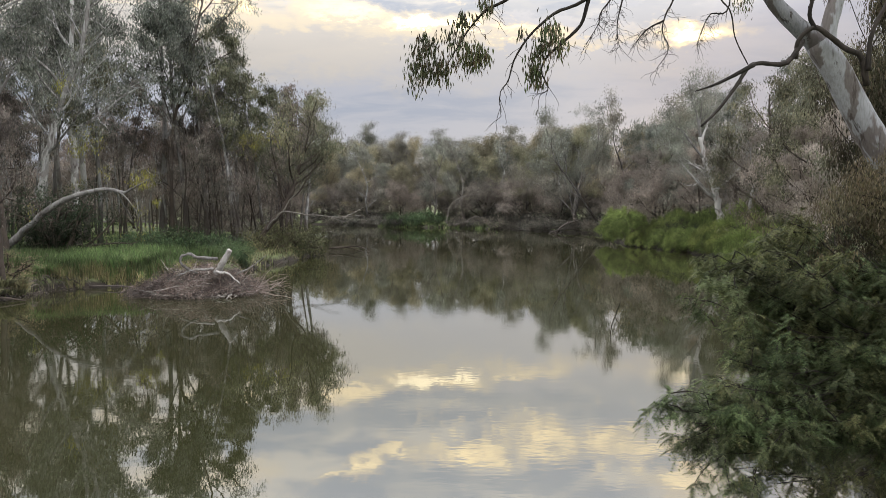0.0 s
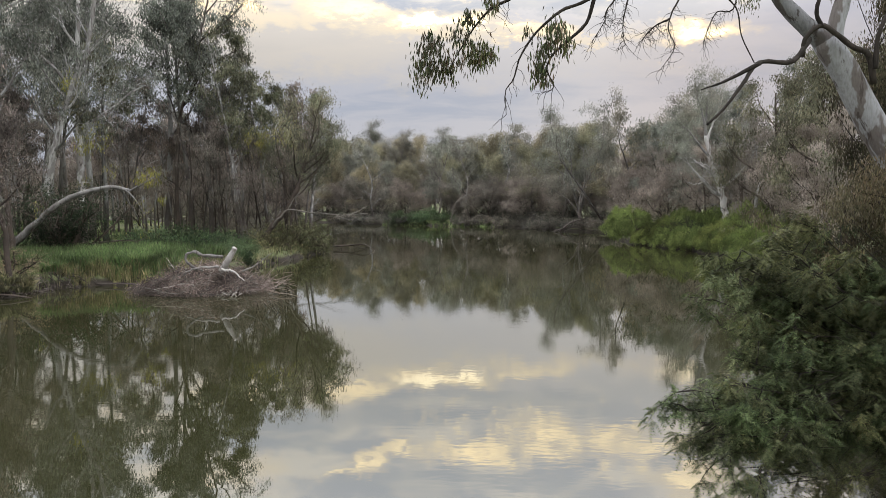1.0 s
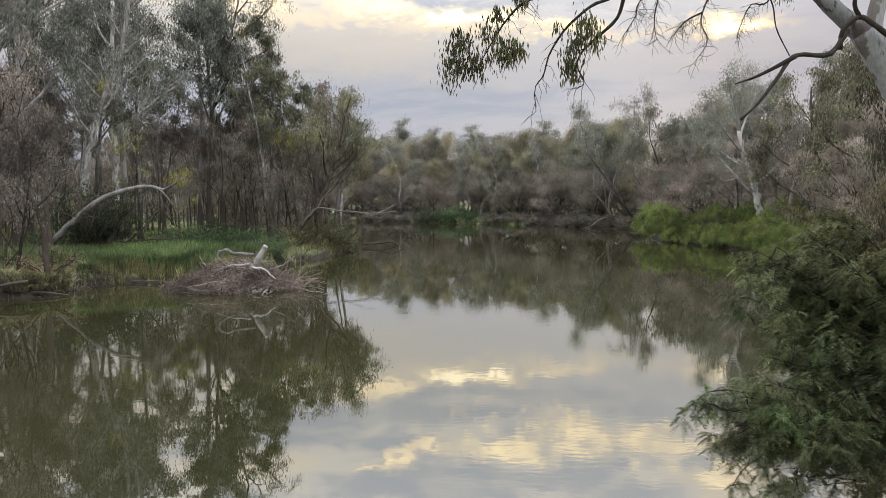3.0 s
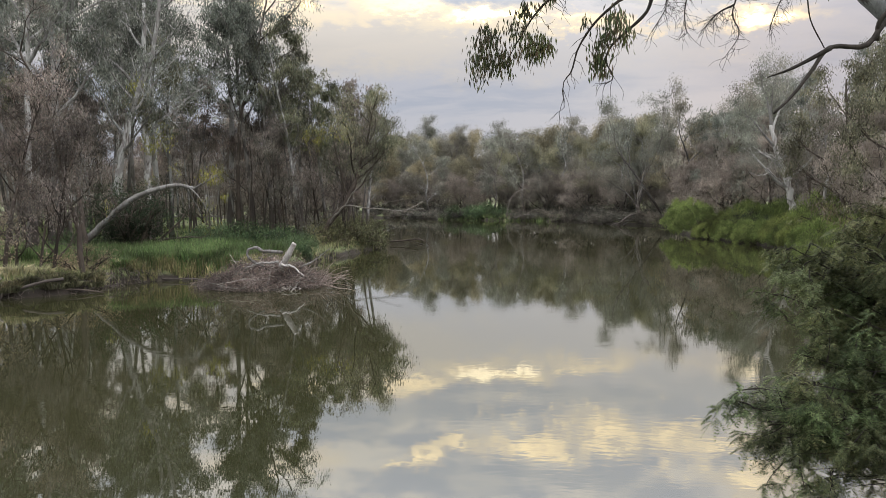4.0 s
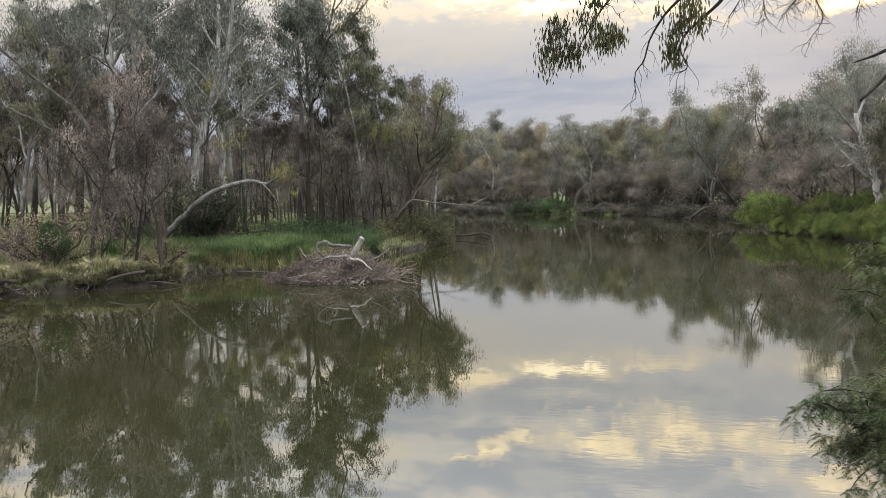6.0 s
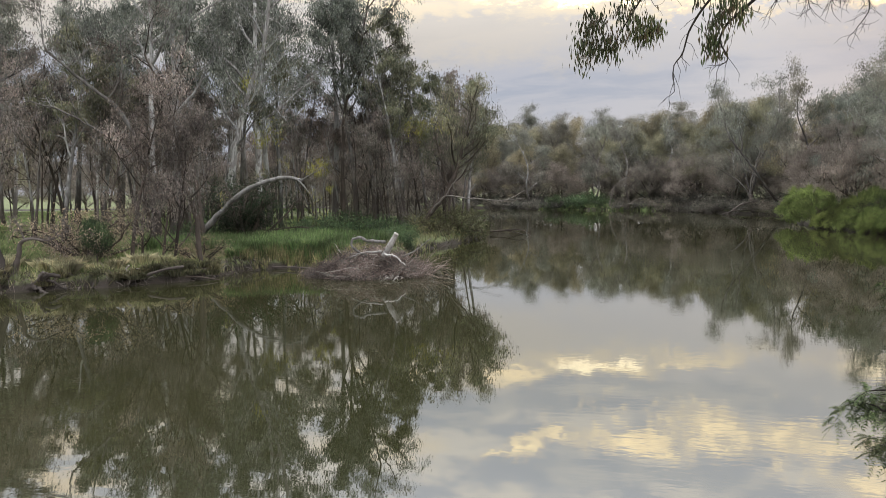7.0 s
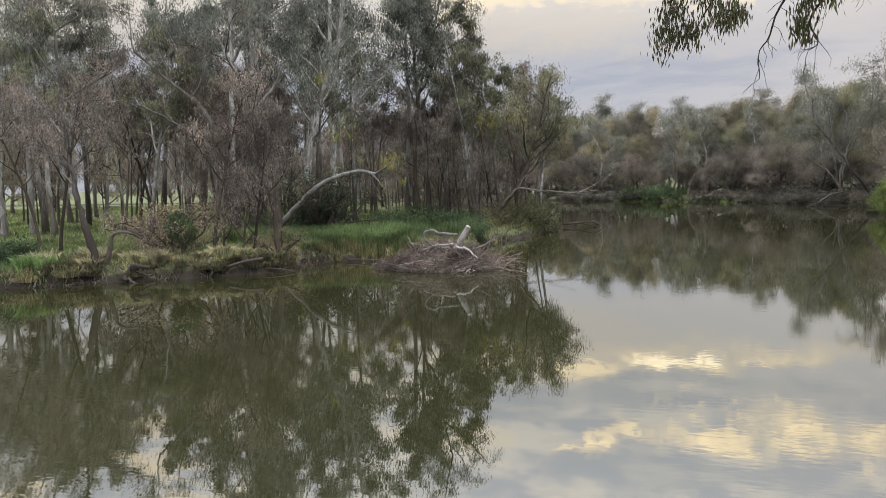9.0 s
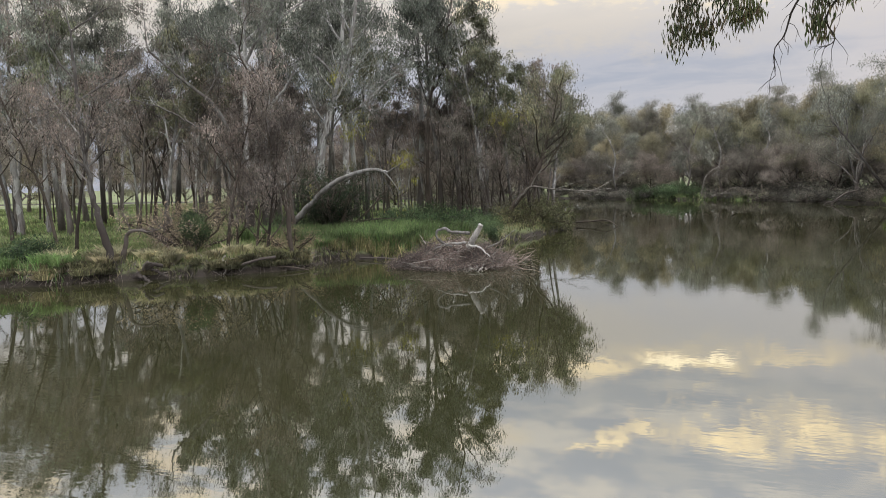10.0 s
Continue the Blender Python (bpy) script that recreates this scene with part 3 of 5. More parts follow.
lay_out(stick, [spot(float(x), float(y)) for x, y in zip(R.uniform(-56, -14, 62), R.uniform(40, 90, 62)) if x < -0.25 * y - 1 and (y > 52 or x < -28) and not (abs(x + 0.515 * y) < 1.5 and y < 61)], "dark saplings of the grove")
lay_out(brush, [spot(-19.9, 29.8, 0.85), spot(-20.6, 29.9, 0.7), spot(-22.7, 31.5, 0.8), spot(-22, 66, 1.1), spot(-19, 70, 1.1), spot(-12.2, 55, 0.9), spot(-14.8, 57), spot(-17, 55, 0.9)], "brown bank trees")
lay_out(brush_b, [spot(-22.2, 29.9, 0.95), spot(-31, 43, 1.1), spot(-36, 42, 1.15), spot(-41, 46, 1.2), spot(-20, 61, 1.1), spot(-34, 48, 1.2), spot(-29.5, 27.5), spot(-33.5, 30), spot(-38, 31, 1.1), spot(-30, 38), spot(-13.5, 60, 0.8), spot(-43, 34)], "brown bank trees")

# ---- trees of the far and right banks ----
far_a = gum_tree("gum_tree", "far gum with full grey-green crown on the opposite bank", 31, 16.5, 0.3, BARK_GREY, LEAF_HAZED, first=0.22, limbs=13, spread=5.6, rise=0.9, per=44, size=0.21, clump=0.5, aspect=0.45, twigs=5, subs=3, keep=0.7)
far_b = gum_tree("gum_tree", "far gum with olive-brown crown on the opposite bank", 32, 14.0, 0.26, BARK_GREY, LEAF_HAZED_OLIVE, first=0.12, limbs=13, spread=5.4, rise=0.7, per=44, size=0.21, clump=0.5, aspect=0.45, twigs=5, subs=3, keep=0.72)
far_c = gum_tree("river_tree", "low brown riverside tree with drooping foliage", 33, 8.0, 0.18, BARK_DARK, LEAF_HAZED_BROWN, first=0.06, limbs=13, spread=4.6, rise=0.6, per=38, size=0.205, clump=0.46, aspect=0.42, twigs=5, subs=3, keep=0.78)

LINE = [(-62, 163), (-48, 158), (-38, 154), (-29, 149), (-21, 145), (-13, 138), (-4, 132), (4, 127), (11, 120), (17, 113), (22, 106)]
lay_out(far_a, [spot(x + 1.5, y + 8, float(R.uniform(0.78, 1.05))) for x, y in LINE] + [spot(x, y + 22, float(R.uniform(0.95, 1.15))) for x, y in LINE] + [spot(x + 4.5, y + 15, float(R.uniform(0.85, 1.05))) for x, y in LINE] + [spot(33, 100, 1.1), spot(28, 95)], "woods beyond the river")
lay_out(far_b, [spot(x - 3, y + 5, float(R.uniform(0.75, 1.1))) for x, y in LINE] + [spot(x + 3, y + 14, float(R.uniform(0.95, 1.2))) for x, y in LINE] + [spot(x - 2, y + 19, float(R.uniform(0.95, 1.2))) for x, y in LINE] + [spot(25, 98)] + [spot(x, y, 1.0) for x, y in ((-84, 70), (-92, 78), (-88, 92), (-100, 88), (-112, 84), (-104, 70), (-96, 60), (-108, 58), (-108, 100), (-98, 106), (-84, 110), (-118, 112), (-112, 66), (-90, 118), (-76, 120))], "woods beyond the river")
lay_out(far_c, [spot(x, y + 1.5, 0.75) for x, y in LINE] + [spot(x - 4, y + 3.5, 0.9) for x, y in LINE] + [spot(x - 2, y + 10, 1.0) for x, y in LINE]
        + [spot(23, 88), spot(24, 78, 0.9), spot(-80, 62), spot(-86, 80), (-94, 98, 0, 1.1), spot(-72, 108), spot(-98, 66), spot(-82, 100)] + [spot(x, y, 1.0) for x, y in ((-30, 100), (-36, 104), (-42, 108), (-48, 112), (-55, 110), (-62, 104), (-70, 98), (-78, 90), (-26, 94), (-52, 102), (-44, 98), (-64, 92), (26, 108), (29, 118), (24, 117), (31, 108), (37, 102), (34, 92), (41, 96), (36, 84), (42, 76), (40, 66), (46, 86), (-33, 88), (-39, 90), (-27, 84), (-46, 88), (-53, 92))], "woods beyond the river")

mid_a = gum_tree("gum_tree", "grey gum with open layered crown across the water", 34, 15.5, 0.24, BARK_WHITE, LEAF_GREY, first=0.3, limbs=10, spread=4.8, rise=0.9, per=30, size=0.16, clump=0.26, aspect=0.36)
mid_b = gum_tree("gum_tree", "dense olive-green tree across the water", 35, 12.5, 0.22, BARK_DARK, LEAF_OLIVE, first=0.12, limbs=12, spread=4.6, rise=0.7, per=34, size=0.165, clump=0.30, aspect=0.36)
mid_c = gum_tree("river_tree", "brown twiggy tree across the water", 36, 9.5, 0.16, BARK_DARK, LEAF_HAZED_BROWN, first=0.08, limbs=12, spread=3.8, rise=0.7, per=20, size=0.155, clump=0.25, aspect=0.36, twigs=6)
lay_out(mid_a, [spot(27.5, 92, 0.9), spot(31, 84, 1.0), spot(30, 76, 1.05), spot(33, 68, 1.1), spot(40, 80, 1.2), spot(38, 64, 1.2), spot(26, 86, 0.8), spot(28, 100, 0.9)], "gums of the bushy bank")
lay_out(mid_b, [spot(26.5, 58, 1.1), spot(27, 50, 1.05), spot(24.5, 44, 1.0), spot(30, 57), spot(29, 44, 1.0), spot(24, 38, 0.85), spot(33, 52, 1.1), spot(21, 32, 0.75), spot(26, 84, 0.9)], "olive trees of the bushy bank")
lay_out(mid_c, [spot(25, 78), spot(26, 72), spot(27, 66), spot(28.5, 61), spot(24.5, 82), spot(24, 89), spot(30, 70, 1.2), spot(29, 80, 1.2), spot(26.5, 57), spot(24.5, 52, 0.9), spot(22.5, 44, 0.8), spot(20, 36, 0.8), spot(17.5, 28, 0.7), spot(23.5, 94, 0.9)], "brown trees of the bushy bank")


# ---- trees with a shape of their own ----
def limbed_tree(name, label, seed, trunk, r0, r1, bark, leaf, arms, per, size, clump, aspect=0.3, droop=0.6, twigs=5, subs=4, lift=0.06, category="tree", extras=(), clumps=()):
    """A tree along a given trunk line, with arms (share of the trunk, direction, length, radius)."""
    rng = np.random.default_rng(seed)
    tree = root(name, label, category)
    tree.location = trunk[0]
    line = curve_through(trunk, 31) - np.array(trunk[0])
    line[1:-1] += rng.normal(0, 1, (29, 3)) * np.array([0.16, 0.16, 0.0]) * r0
    knots = 1 + 0.05 * np.sin(np.arange(31) * 0.9 + seed) + rng.normal(0, 0.05, 31)
    v, f = tube(line, np.linspace(r0, r1, 31) * np.interp(np.arange(31), (0, 2, 5, 30), (1.35, 1.12, 1, 1)) * knots, 10, seed, 0.045)
    line = line[::2]
    mesh_object("trunk", v, f, bark, tree, True)
    for ctrl, a, b, mat in extras:
        bent = curve_through(ctrl, 20) - np.array(trunk[0])
        bent[1:] += rng.normal(0, 0.5, (19, 3)) * a
        v, f = tube(bent, np.linspace(a, b, 20), 7, seed, 0.08)
        mesh_object("dead_limb", v, f, mat, tree, True, "bare bleached dead limb")
    for share, d, ln, r in arms:
        p = line[min(int(share * 15), 15)]
        bars, anchors = branch_out(rng, p, unit(np.array(d, float)), ln, r, lift, 0.15, twigs, subs)
        limb = mesh_object("limb", *joined(bars), bark, tree, True)
        if per:
            mesh_object("foliage", *leaf_mesh(rng, anchors, per, clump, size, aspect, droop, size > 0.12), leaf, limb)
    for x, y, z, w, n in clumps:
        c = np.array([x, y, z]) - np.array(trunk[0])
        spots = c + rng.normal(0, 1, (n // 10, 3)) * w
        tagged(mesh_object("mistletoe", *leaf_mesh(rng, spots, 10, w * 0.3, 0.16, 0.34, 0.75), LEAF_YELLOW, tree), "hanging yellow-green mistletoe clump", kind="stuff")
    return tree


def sink(x, y, down=0.25):
    return (x, y, float(land(x, y)[0]) - down)


limbed_tree("gum_tree", "tall many-stemmed pale gum rising above the far bank", 41, [sink(18.9, 101), (18.7, 101, 1.6), (18.5, 101, 2.6)], 0.3, 0.2, BARK_GREY, LEAF_HAZED,
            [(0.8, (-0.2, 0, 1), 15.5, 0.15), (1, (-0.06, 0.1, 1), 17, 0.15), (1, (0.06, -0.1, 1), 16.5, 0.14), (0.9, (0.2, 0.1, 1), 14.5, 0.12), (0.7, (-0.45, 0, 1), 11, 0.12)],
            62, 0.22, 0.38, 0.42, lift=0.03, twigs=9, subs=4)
limbed_tree("gum_tree", "leaning white-limbed gum above green bushes", 42, [sink(24.7, 62), (24.0, 62, 3.3), (23.5, 62, 5.4), (22.7, 62, 7.5), (22.2, 62, 9.8)], 0.34, 0.15, BARK_BLEACHED, LEAF_HAZED,
            [(0.42, (-0.9, -0.2, 0.7), 5, 0.13), (0.5, (0.8, 0.1, 0.7), 5, 0.12), (0.6, (-1, 0.2, 0.5), 4.5, 0.13), (0.7, (0.9, -0.3, 0.8), 5, 0.13), (0.85, (-0.7, 0, 0.9), 5, 0.12), (0.95, (0.5, 0.4, 1.2), 5.5, 0.12), (1, (0, -0.3, 1), 5.5, 0.13), (1, (-0.3, 0.4, 1), 5, 0.1)],
            46, 0.16, 0.30, 0.36, extras=(([(23.6, 61.9, 4.6), (21.9, 61.2, 5.9), (20.8, 60.8, 6.8), (19.9, 60.5, 7.9)], 0.09, 0.02, BARK_BLEACHED), ([(23.1, 61.9, 6.3), (21.9, 61.3, 7.3), (20.6, 61, 7.5)], 0.09, 0.02, BARK_BLEACHED),
                ([(22.0, 61.2, 5.9), (20.9, 60.9, 5.6), (20.0, 60.7, 5.9)], 0.05, 0.015, BARK_BLEACHED), ([(23.9, 61.8, 3.4), (22.8, 61.3, 3.9), (21.6, 61.0, 3.6)], 0.05, 0.015, BARK_BLEACHED)))
limbed_tree("gum_tree", "pale dead-topped gum with bare white limbs", 43, [sink(25.6, 60.5), (26.2, 60.5, 5.2), (27.1, 60.5, 6.7), (27.9, 60.5, 7.8)], 0.16, 0.06, BARK_BLEACHED, LEAF_GREY,
            [(0.3, (1, 0, 0.9), 4, 0.12), (0.6, (-0.9, 0, 0.8), 3.4, 0.1), (0.9, (0.8, 0, 0.6), 3.6, 0.1), (1, (0.1, 0, 1), 3.5, 0.1)], 0, 0.2, 0.3)
limbed_tree("gum_tree", "leaning pale gum fork on the far bank", 44, [sink(22.5, 101), (20, 100, 4), (17, 99, 8), (15.5, 99, 10)], 0.17, 0.08, BARK_GREY, LEAF_GREY,
            [(0.4, (-1, 0, 0.6), 4, 0.1), (0.7, (0.2, 0, 1), 5, 0.1), (1, (-0.4, 0, 1), 4, 0.08)], 14, 0.3, 0.35)
limbed_tree("gum_tree", "pale forked gum with thin crown on the far bank", 45, [sink(11, 124), (9.5, 123.5, 5), (10.5, 123.5, 9)], 0.3, 0.14, BARK_WHITE, LEAF_GREY,
            [(0.4, (-1, 0, 1.2), 6, 0.12), (0.7, (0.6, 0, 1), 6, 0.12), (1, (-0.2, 0, 1), 6, 0.12), (1, (0.7, 0, 1), 5, 0.1)], 18, 0.36, 0.42)
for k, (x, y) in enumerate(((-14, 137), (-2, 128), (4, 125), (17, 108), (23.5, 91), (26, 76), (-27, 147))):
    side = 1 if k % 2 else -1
    limbed_tree("gum_tree", "slim pale gum with bare white lower limbs", 160 + k, [sink(x, y), (x + 0.8 * side, y, 4), (x + 0.5 * side, y, 7.5), (x + 1.4 * side, y, 10.5)], 0.17, 0.08, BARK_WHITE if k % 3 == 0 else BARK_GREY, LEAF_HAZED,
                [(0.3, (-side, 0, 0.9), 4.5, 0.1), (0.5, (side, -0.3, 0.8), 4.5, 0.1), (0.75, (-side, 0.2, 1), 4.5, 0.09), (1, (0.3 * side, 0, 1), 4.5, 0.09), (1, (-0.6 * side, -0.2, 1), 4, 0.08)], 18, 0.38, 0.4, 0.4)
limbed_tree("gum_tree", "arching bare pale trunk bent over the reeds", 46, [sink(-24.4, 38), (-22.45, 38, 2.5), (-20.5, 38, 4.06), (-18.2, 38, 4.78), (-16.9, 38, 4.62)], 0.20, 0.09, BARK_ARCH, LEAF_YELLOW,
            [(1, (0.8, 0, 0.55), 2.2, 0.07), (0.97, (0.9, -0.1, -0.35), 2.4, 0.06), (0.9, (0.6, 0.2, -0.75), 3.2, 0.05), (0.35, (-0.2, 0.1, 0.5), 0.8, 0.06), (0.6, (-0.1, 0.2, 1), 1.0, 0.04), (0.8, (0.3, -0.2, 1), 1.1, 0.035)], 3, 0.14, 0.12, lift=0.0, twigs=4, subs=2, clumps=[(-15.9, 38, 5.2, 0.35, 300), (-15.3, 38, 4.1, 0.15, 60)])
BIG_ARMS = [(0.35, (0.9, -0.2, 0.8), 5.5, 0.16), (0.45, (-0.9, 0.2, 1), 5.5, 0.16), (0.55, (1, 0.3, 0.7), 5.5, 0.15), (0.65, (-0.8, -0.4, 0.9), 5.5, 0.14), (0.75, (0.9, -0.2, 1), 5.5, 0.13), (0.85, (-0.7, 0.5, 1), 5, 0.12), (0.95, (0.6, 0.3, 1), 5, 0.1), (1, (-0.2, -0.2, 1), 5, 0.1)]
limbed_tree("gum_tree", "big leaning gum with ribboned grey bark", 47, [sink(-26.3, 45), (-25.4, 45, 4.6), (-24.5, 45, 8.2), (-23.8, 45, 10.4), (-22.4, 45, 14), (-21.8, 45, 18)], 0.25, 0.09, BARK_WHITE, LEAF_GREY, [(q, d, n, r * 0.6) for q, d, n, r in BIG_ARMS], 28, 0.19, 0.28, 0.42, clumps=[(-22.6, 45, 7.9, 0.5, 400), (-23.6, 45, 11.5, 0.45, 260)])
limbed_tree("gum_tree", "straight pale gum with peeling ribbons of bark", 147, [sink(-27.9, 40), (-27.8, 40, 7), (-27.6, 40, 12), (-27.3, 40, 19)], 0.2, 0.1, BARK_WHITE, LEAF_GREY, [(0.5 + 0.5 * q, d, n * 0.8, r * 0.7) for q, d, n, r in BIG_ARMS], 14, 0.20, 0.25, 0.42)
limbed_tree("gum_tree", "pale twin-trunked gum forking high up", 148, [sink(-26.9, 41.3), (-26.9, 41.3, 7), (-26.8, 41.3, 11), (-25.6, 41.3, 15), (-25, 41.3, 19)], 0.18, 0.09, BARK_WHITE, LEAF_GREY, [(0.5 + 0.5 * q, d, n * 0.8, r * 0.6) for q, d, n, r in BIG_ARMS[1:]], 14, 0.20, 0.25, 0.42)
limbed_tree("gum_tree", "smooth white gum trunk standing in reeds", 149, [sink(-25.7, 50), (-25.7, 50, 6), (-25.8, 50, 10), (-25.5, 50, 18)], 0.27, 0.12, BARK_POLE, LEAF_GREY, [(0.4 + 0.6 * q, d, n, r) for q, d, n, r in BIG_ARMS], 17, 0.20, 0.25, 0.42)
limbed_tree("gum_tree", "dark forked gum against the sky", 150, [sink(-22.0, 58), (-22.0, 58, 6), (-21.6, 58, 11), (-20.2, 58, 16), (-19.2, 58, 20)], 0.17, 0.07, BARK_DARK, LEAF_GREY, [(0.3 + 0.7 * q, d, n * 0.95, r * 0.7) for q, d, n, r in BIG_ARMS], 24, 0.19, 0.27, 0.42)
limbed_tree("gum_tree", "leaning dark trunk with olive crown at the point", 48, [sink(-13.9, 52), (-13.1, 52, 1.9), (-11.8, 52, 3.5), (-10.9, 52, 5), (-10.3, 52.5, 7.5)], 0.24, 0.1, BARK_DARK, LEAF_OLIVE,
            [(0.5, (0.3, 0.4, 1), 4.5, 0.1), (0.6, (-0.5, 0.1, 1), 5, 0.1), (0.7, (0.8, 0.2, 0.7), 4, 0.09), (0.8, (-0.3, -0.4, 1), 4.5, 0.09), (0.9, (0.9, -0.2, 0.6), 3.6, 0.08), (1, (0.2, 0.2, 1), 4.5, 0.08), (1, (-0.6, 0, 1), 4.5, 0.08), (0.85, (1, 0, 0.75), 4.6, 0.08), (0.95, (1, -0.3, 0.5), 4.2, 0.07), (1, (0.9, 0.2, 1.1), 4.4, 0.07)],
            30, 0.16, 0.27, 0.38, clumps=[(-11.9, 53, 9.2, 0.55, 460), (-14.2, 53, 8.6, 0.5, 400)], extras=(
                ([(-13.0, 51.9, 2.0), (-12.1, 51.5, 3.0), (-11.3, 51.2, 3.5), (-9.3, 51, 3.25), (-7.4, 51, 3.1), (-5.7, 51, 3.2)], 0.08, 0.025, DEADWOOD), ([(-9.5, 51, 3.27), (-8.2, 51, 3.7), (-7.2, 51, 3.9)], 0.03, 0.01, DEADWOOD),
                ([(-8.2, 51, 3.15), (-7.2, 51, 2.8), (-6.5, 51, 2.85)], 0.03, 0.01, DEADWOOD), ([(-7.0, 51, 3.12), (-6.2, 51, 3.5), (-5.7, 51, 3.8)], 0.025, 0.008, DEADWOOD), ([(-11.5, 51.3, 3.45), (-11.0, 51.2, 4.3), (-10.2, 51, 5.0)], 0.05, 0.02, DEADWOOD)))
limbed_tree("gum_tree", "dark slim trunk standing in the water's edge", 50, [(-18.7, 30.3, -0.5), (-18.8, 30.3, 1.5), (-19.0, 30.3, 3.2), (-19.5, 30.3, 4.6), (-19.8, 30.3, 6.6)], 0.14, 0.05, BARK_DARK, LEAF_BROWN,
            [(0.5, (-0.8, 0, 0.6), 2.5, 0.05), (0.6, (0.7, 0.2, 0.6), 2.6, 0.05), (0.75, (-0.5, 0.4, 0.9), 2.6, 0.05), (0.85, (0.6, -0.3, 0.8), 2.6, 0.04), (1, (0, 0, 1), 2.6, 0.04)], 10, 0.12, 0.2, twigs=6, subs=5)
limbed_tree("gum_tree", "leaning slim trunk with reddish-brown leaves", 53, [sink(-24.7, 25.1), (-25.2, 25, 2.2), (-25.6, 25, 3.7), (-25.9, 25, 5.7), (-26.1, 25, 8), (-26.2, 25, 11)], 0.17, 0.05, BARK_GREY, LEAF_BROWN,
            [(0.48, (-0.8, 0.2, 0.6), 3.4, 0.05), (0.54, (0.7, 0.3, 0.7), 3.4, 0.05), (0.58, (-0.7, -0.3, 0.7), 3.8, 0.06), (0.65, (0.9, -0.2, 0.6), 4.0, 0.06), (0.72, (-0.9, 0.3, 0.6), 4.0, 0.06), (0.8, (0.8, 0.4, 0.7), 4.0, 0.05), (0.9, (-0.6, -0.2, 0.9), 3.6, 0.05), (1, (0.5, 0.2, 1), 3.4, 0.04), (1, (-0.3, 0.2, 1), 3.2, 0.04)], 12, 0.13, 0.24, 0.36, twigs=7, subs=5)
limbed_tree("gum_tree", "leaning grey gum with long bare slanting limbs", 56, [sink(-25.3, 36.6), (-25.5, 36.4, 4.6), (-26.4, 35.4, 8.4), (-28.2, 34.8, 10.2), (-29.9, 34.0, 11.9)], 0.15, 0.06, BARK_GREY, LEAF_GREY,
            [(0.75, (-0.6, 0.2, 1), 4, 0.05), (0.9, (0.3, 0.3, 1), 4, 0.05), (1, (-0.7, -0.2, 0.9), 4, 0.05), (0.6, (0.7, 0.2, 1), 4.4, 0.05)], 14, 0.17, 0.25, 0.4,
            extras=(([(-25.6, 36.3, 5.6), (-27.6, 35.2, 7.4), (-29.3, 34.2, 8.6), (-31.0, 33.6, 9.2)], 0.075, 0.03, BARK_GREY), ([(-28.0, 35.0, 7.6), (-28.8, 34.6, 8.9), (-29.0, 34.5, 9.8)], 0.03, 0.01, BARK_GREY)))
limbed_tree("gum_tree", "thin dark trunk slanting up through paler gums", 156, [sink(-22.3, 36.5), (-22.6, 36.5, 4.0), (-23.1, 36.4, 6.6), (-24.0, 36.2, 9.0), (-25.2, 36.0, 11.8)], 0.13, 0.045, BARK_DARK, LEAF_BROWN,
            [(0.75, (-0.9, 0.1, 0.5), 3.0, 0.045), (0.85, (0.5, 0.2, 1), 3.2, 0.045), (0.95, (-0.8, -0.2, 0.7), 3.0, 0.04), (1, (0.2, 0.1, 1), 3.0, 0.04)], 12, 0.14, 0.22, 0.38)
limbed_tree("dead_tree", "short broken trunk bent at the top", 54, [sink(-24.9, 25.6), (-24.55, 25.6, 1.35), (-24.35, 25.6, 2.0), (-23.8, 25.6, 2.18), (-23.2, 25.6, 2.1)], 0.13, 0.04, BARK_GREY, LEAF_BROWN,
            [(0.9, (0.8, 0.1, -0.3), 1.2, 0.04), (1, (0.9, 0, 0.2), 1.4, 0.035), (0.6, (-0.4, 0, 0.8), 1.2, 0.04)], 4, 0.12, 0.15, lift=0.0)
limbed_tree("sapling", "small dark green sapling in pale grass", 55, [sink(-22.7, 28.2), (-22.75, 28.2, 1.5), (-22.75, 28.2, 2.6)], 0.045, 0.02, BARK_DARK, LEAF_SHRUB,
            [(0.45 + 0.06 * k, (math.cos(k * 2.4), math.sin(k * 2.4), 0.5), 0.9 - 0.05 * k, 0.015) for k in range(10)], 16, 0.10, 0.12, twigs=4, subs=3)

LEAN_ARMS = [(0.55, (-0.9, 0.2, 0.8), 3.5, 0.07), (0.65, (0.9, 0.1, 0.8), 3.5, 0.07), (0.75, (-0.6, -0.5, 0.9), 4, 0.07), (0.85, (0.7, 0.4, 0.9), 4, 0.06), (0.95, (-0.5, 0.4, 1), 4, 0.06), (1, (0.2, -0.2, 1), 4.5, 0.06)]
limbed_tree("gum_tree", "slender white gum leaning over the lawn", 171, [sink(-44.9, 36.8), (-45.6, 36.8, 4.7), (-46.3, 36.8, 8), (-47, 36.8, 11), (-47.6, 36.8, 15)], 0.2, 0.07, BARK_LAWN, LEAF_BROWN, LEAN_ARMS, 9, 0.25, 0.26, 0.38)
limbed_tree("gum_tree", "tall white gum with dark stained foot on the lawn", 172, [sink(-44.2, 36.8), (-44.4, 36.8, 4.6), (-44.6, 36.8, 8.6), (-45.2, 36.8, 12), (-45.8, 36.8, 16)], 0.22, 0.08, BARK_LAWN, LEAF_GREY, LEAN_ARMS, 10, 0.25, 0.26, 0.38)
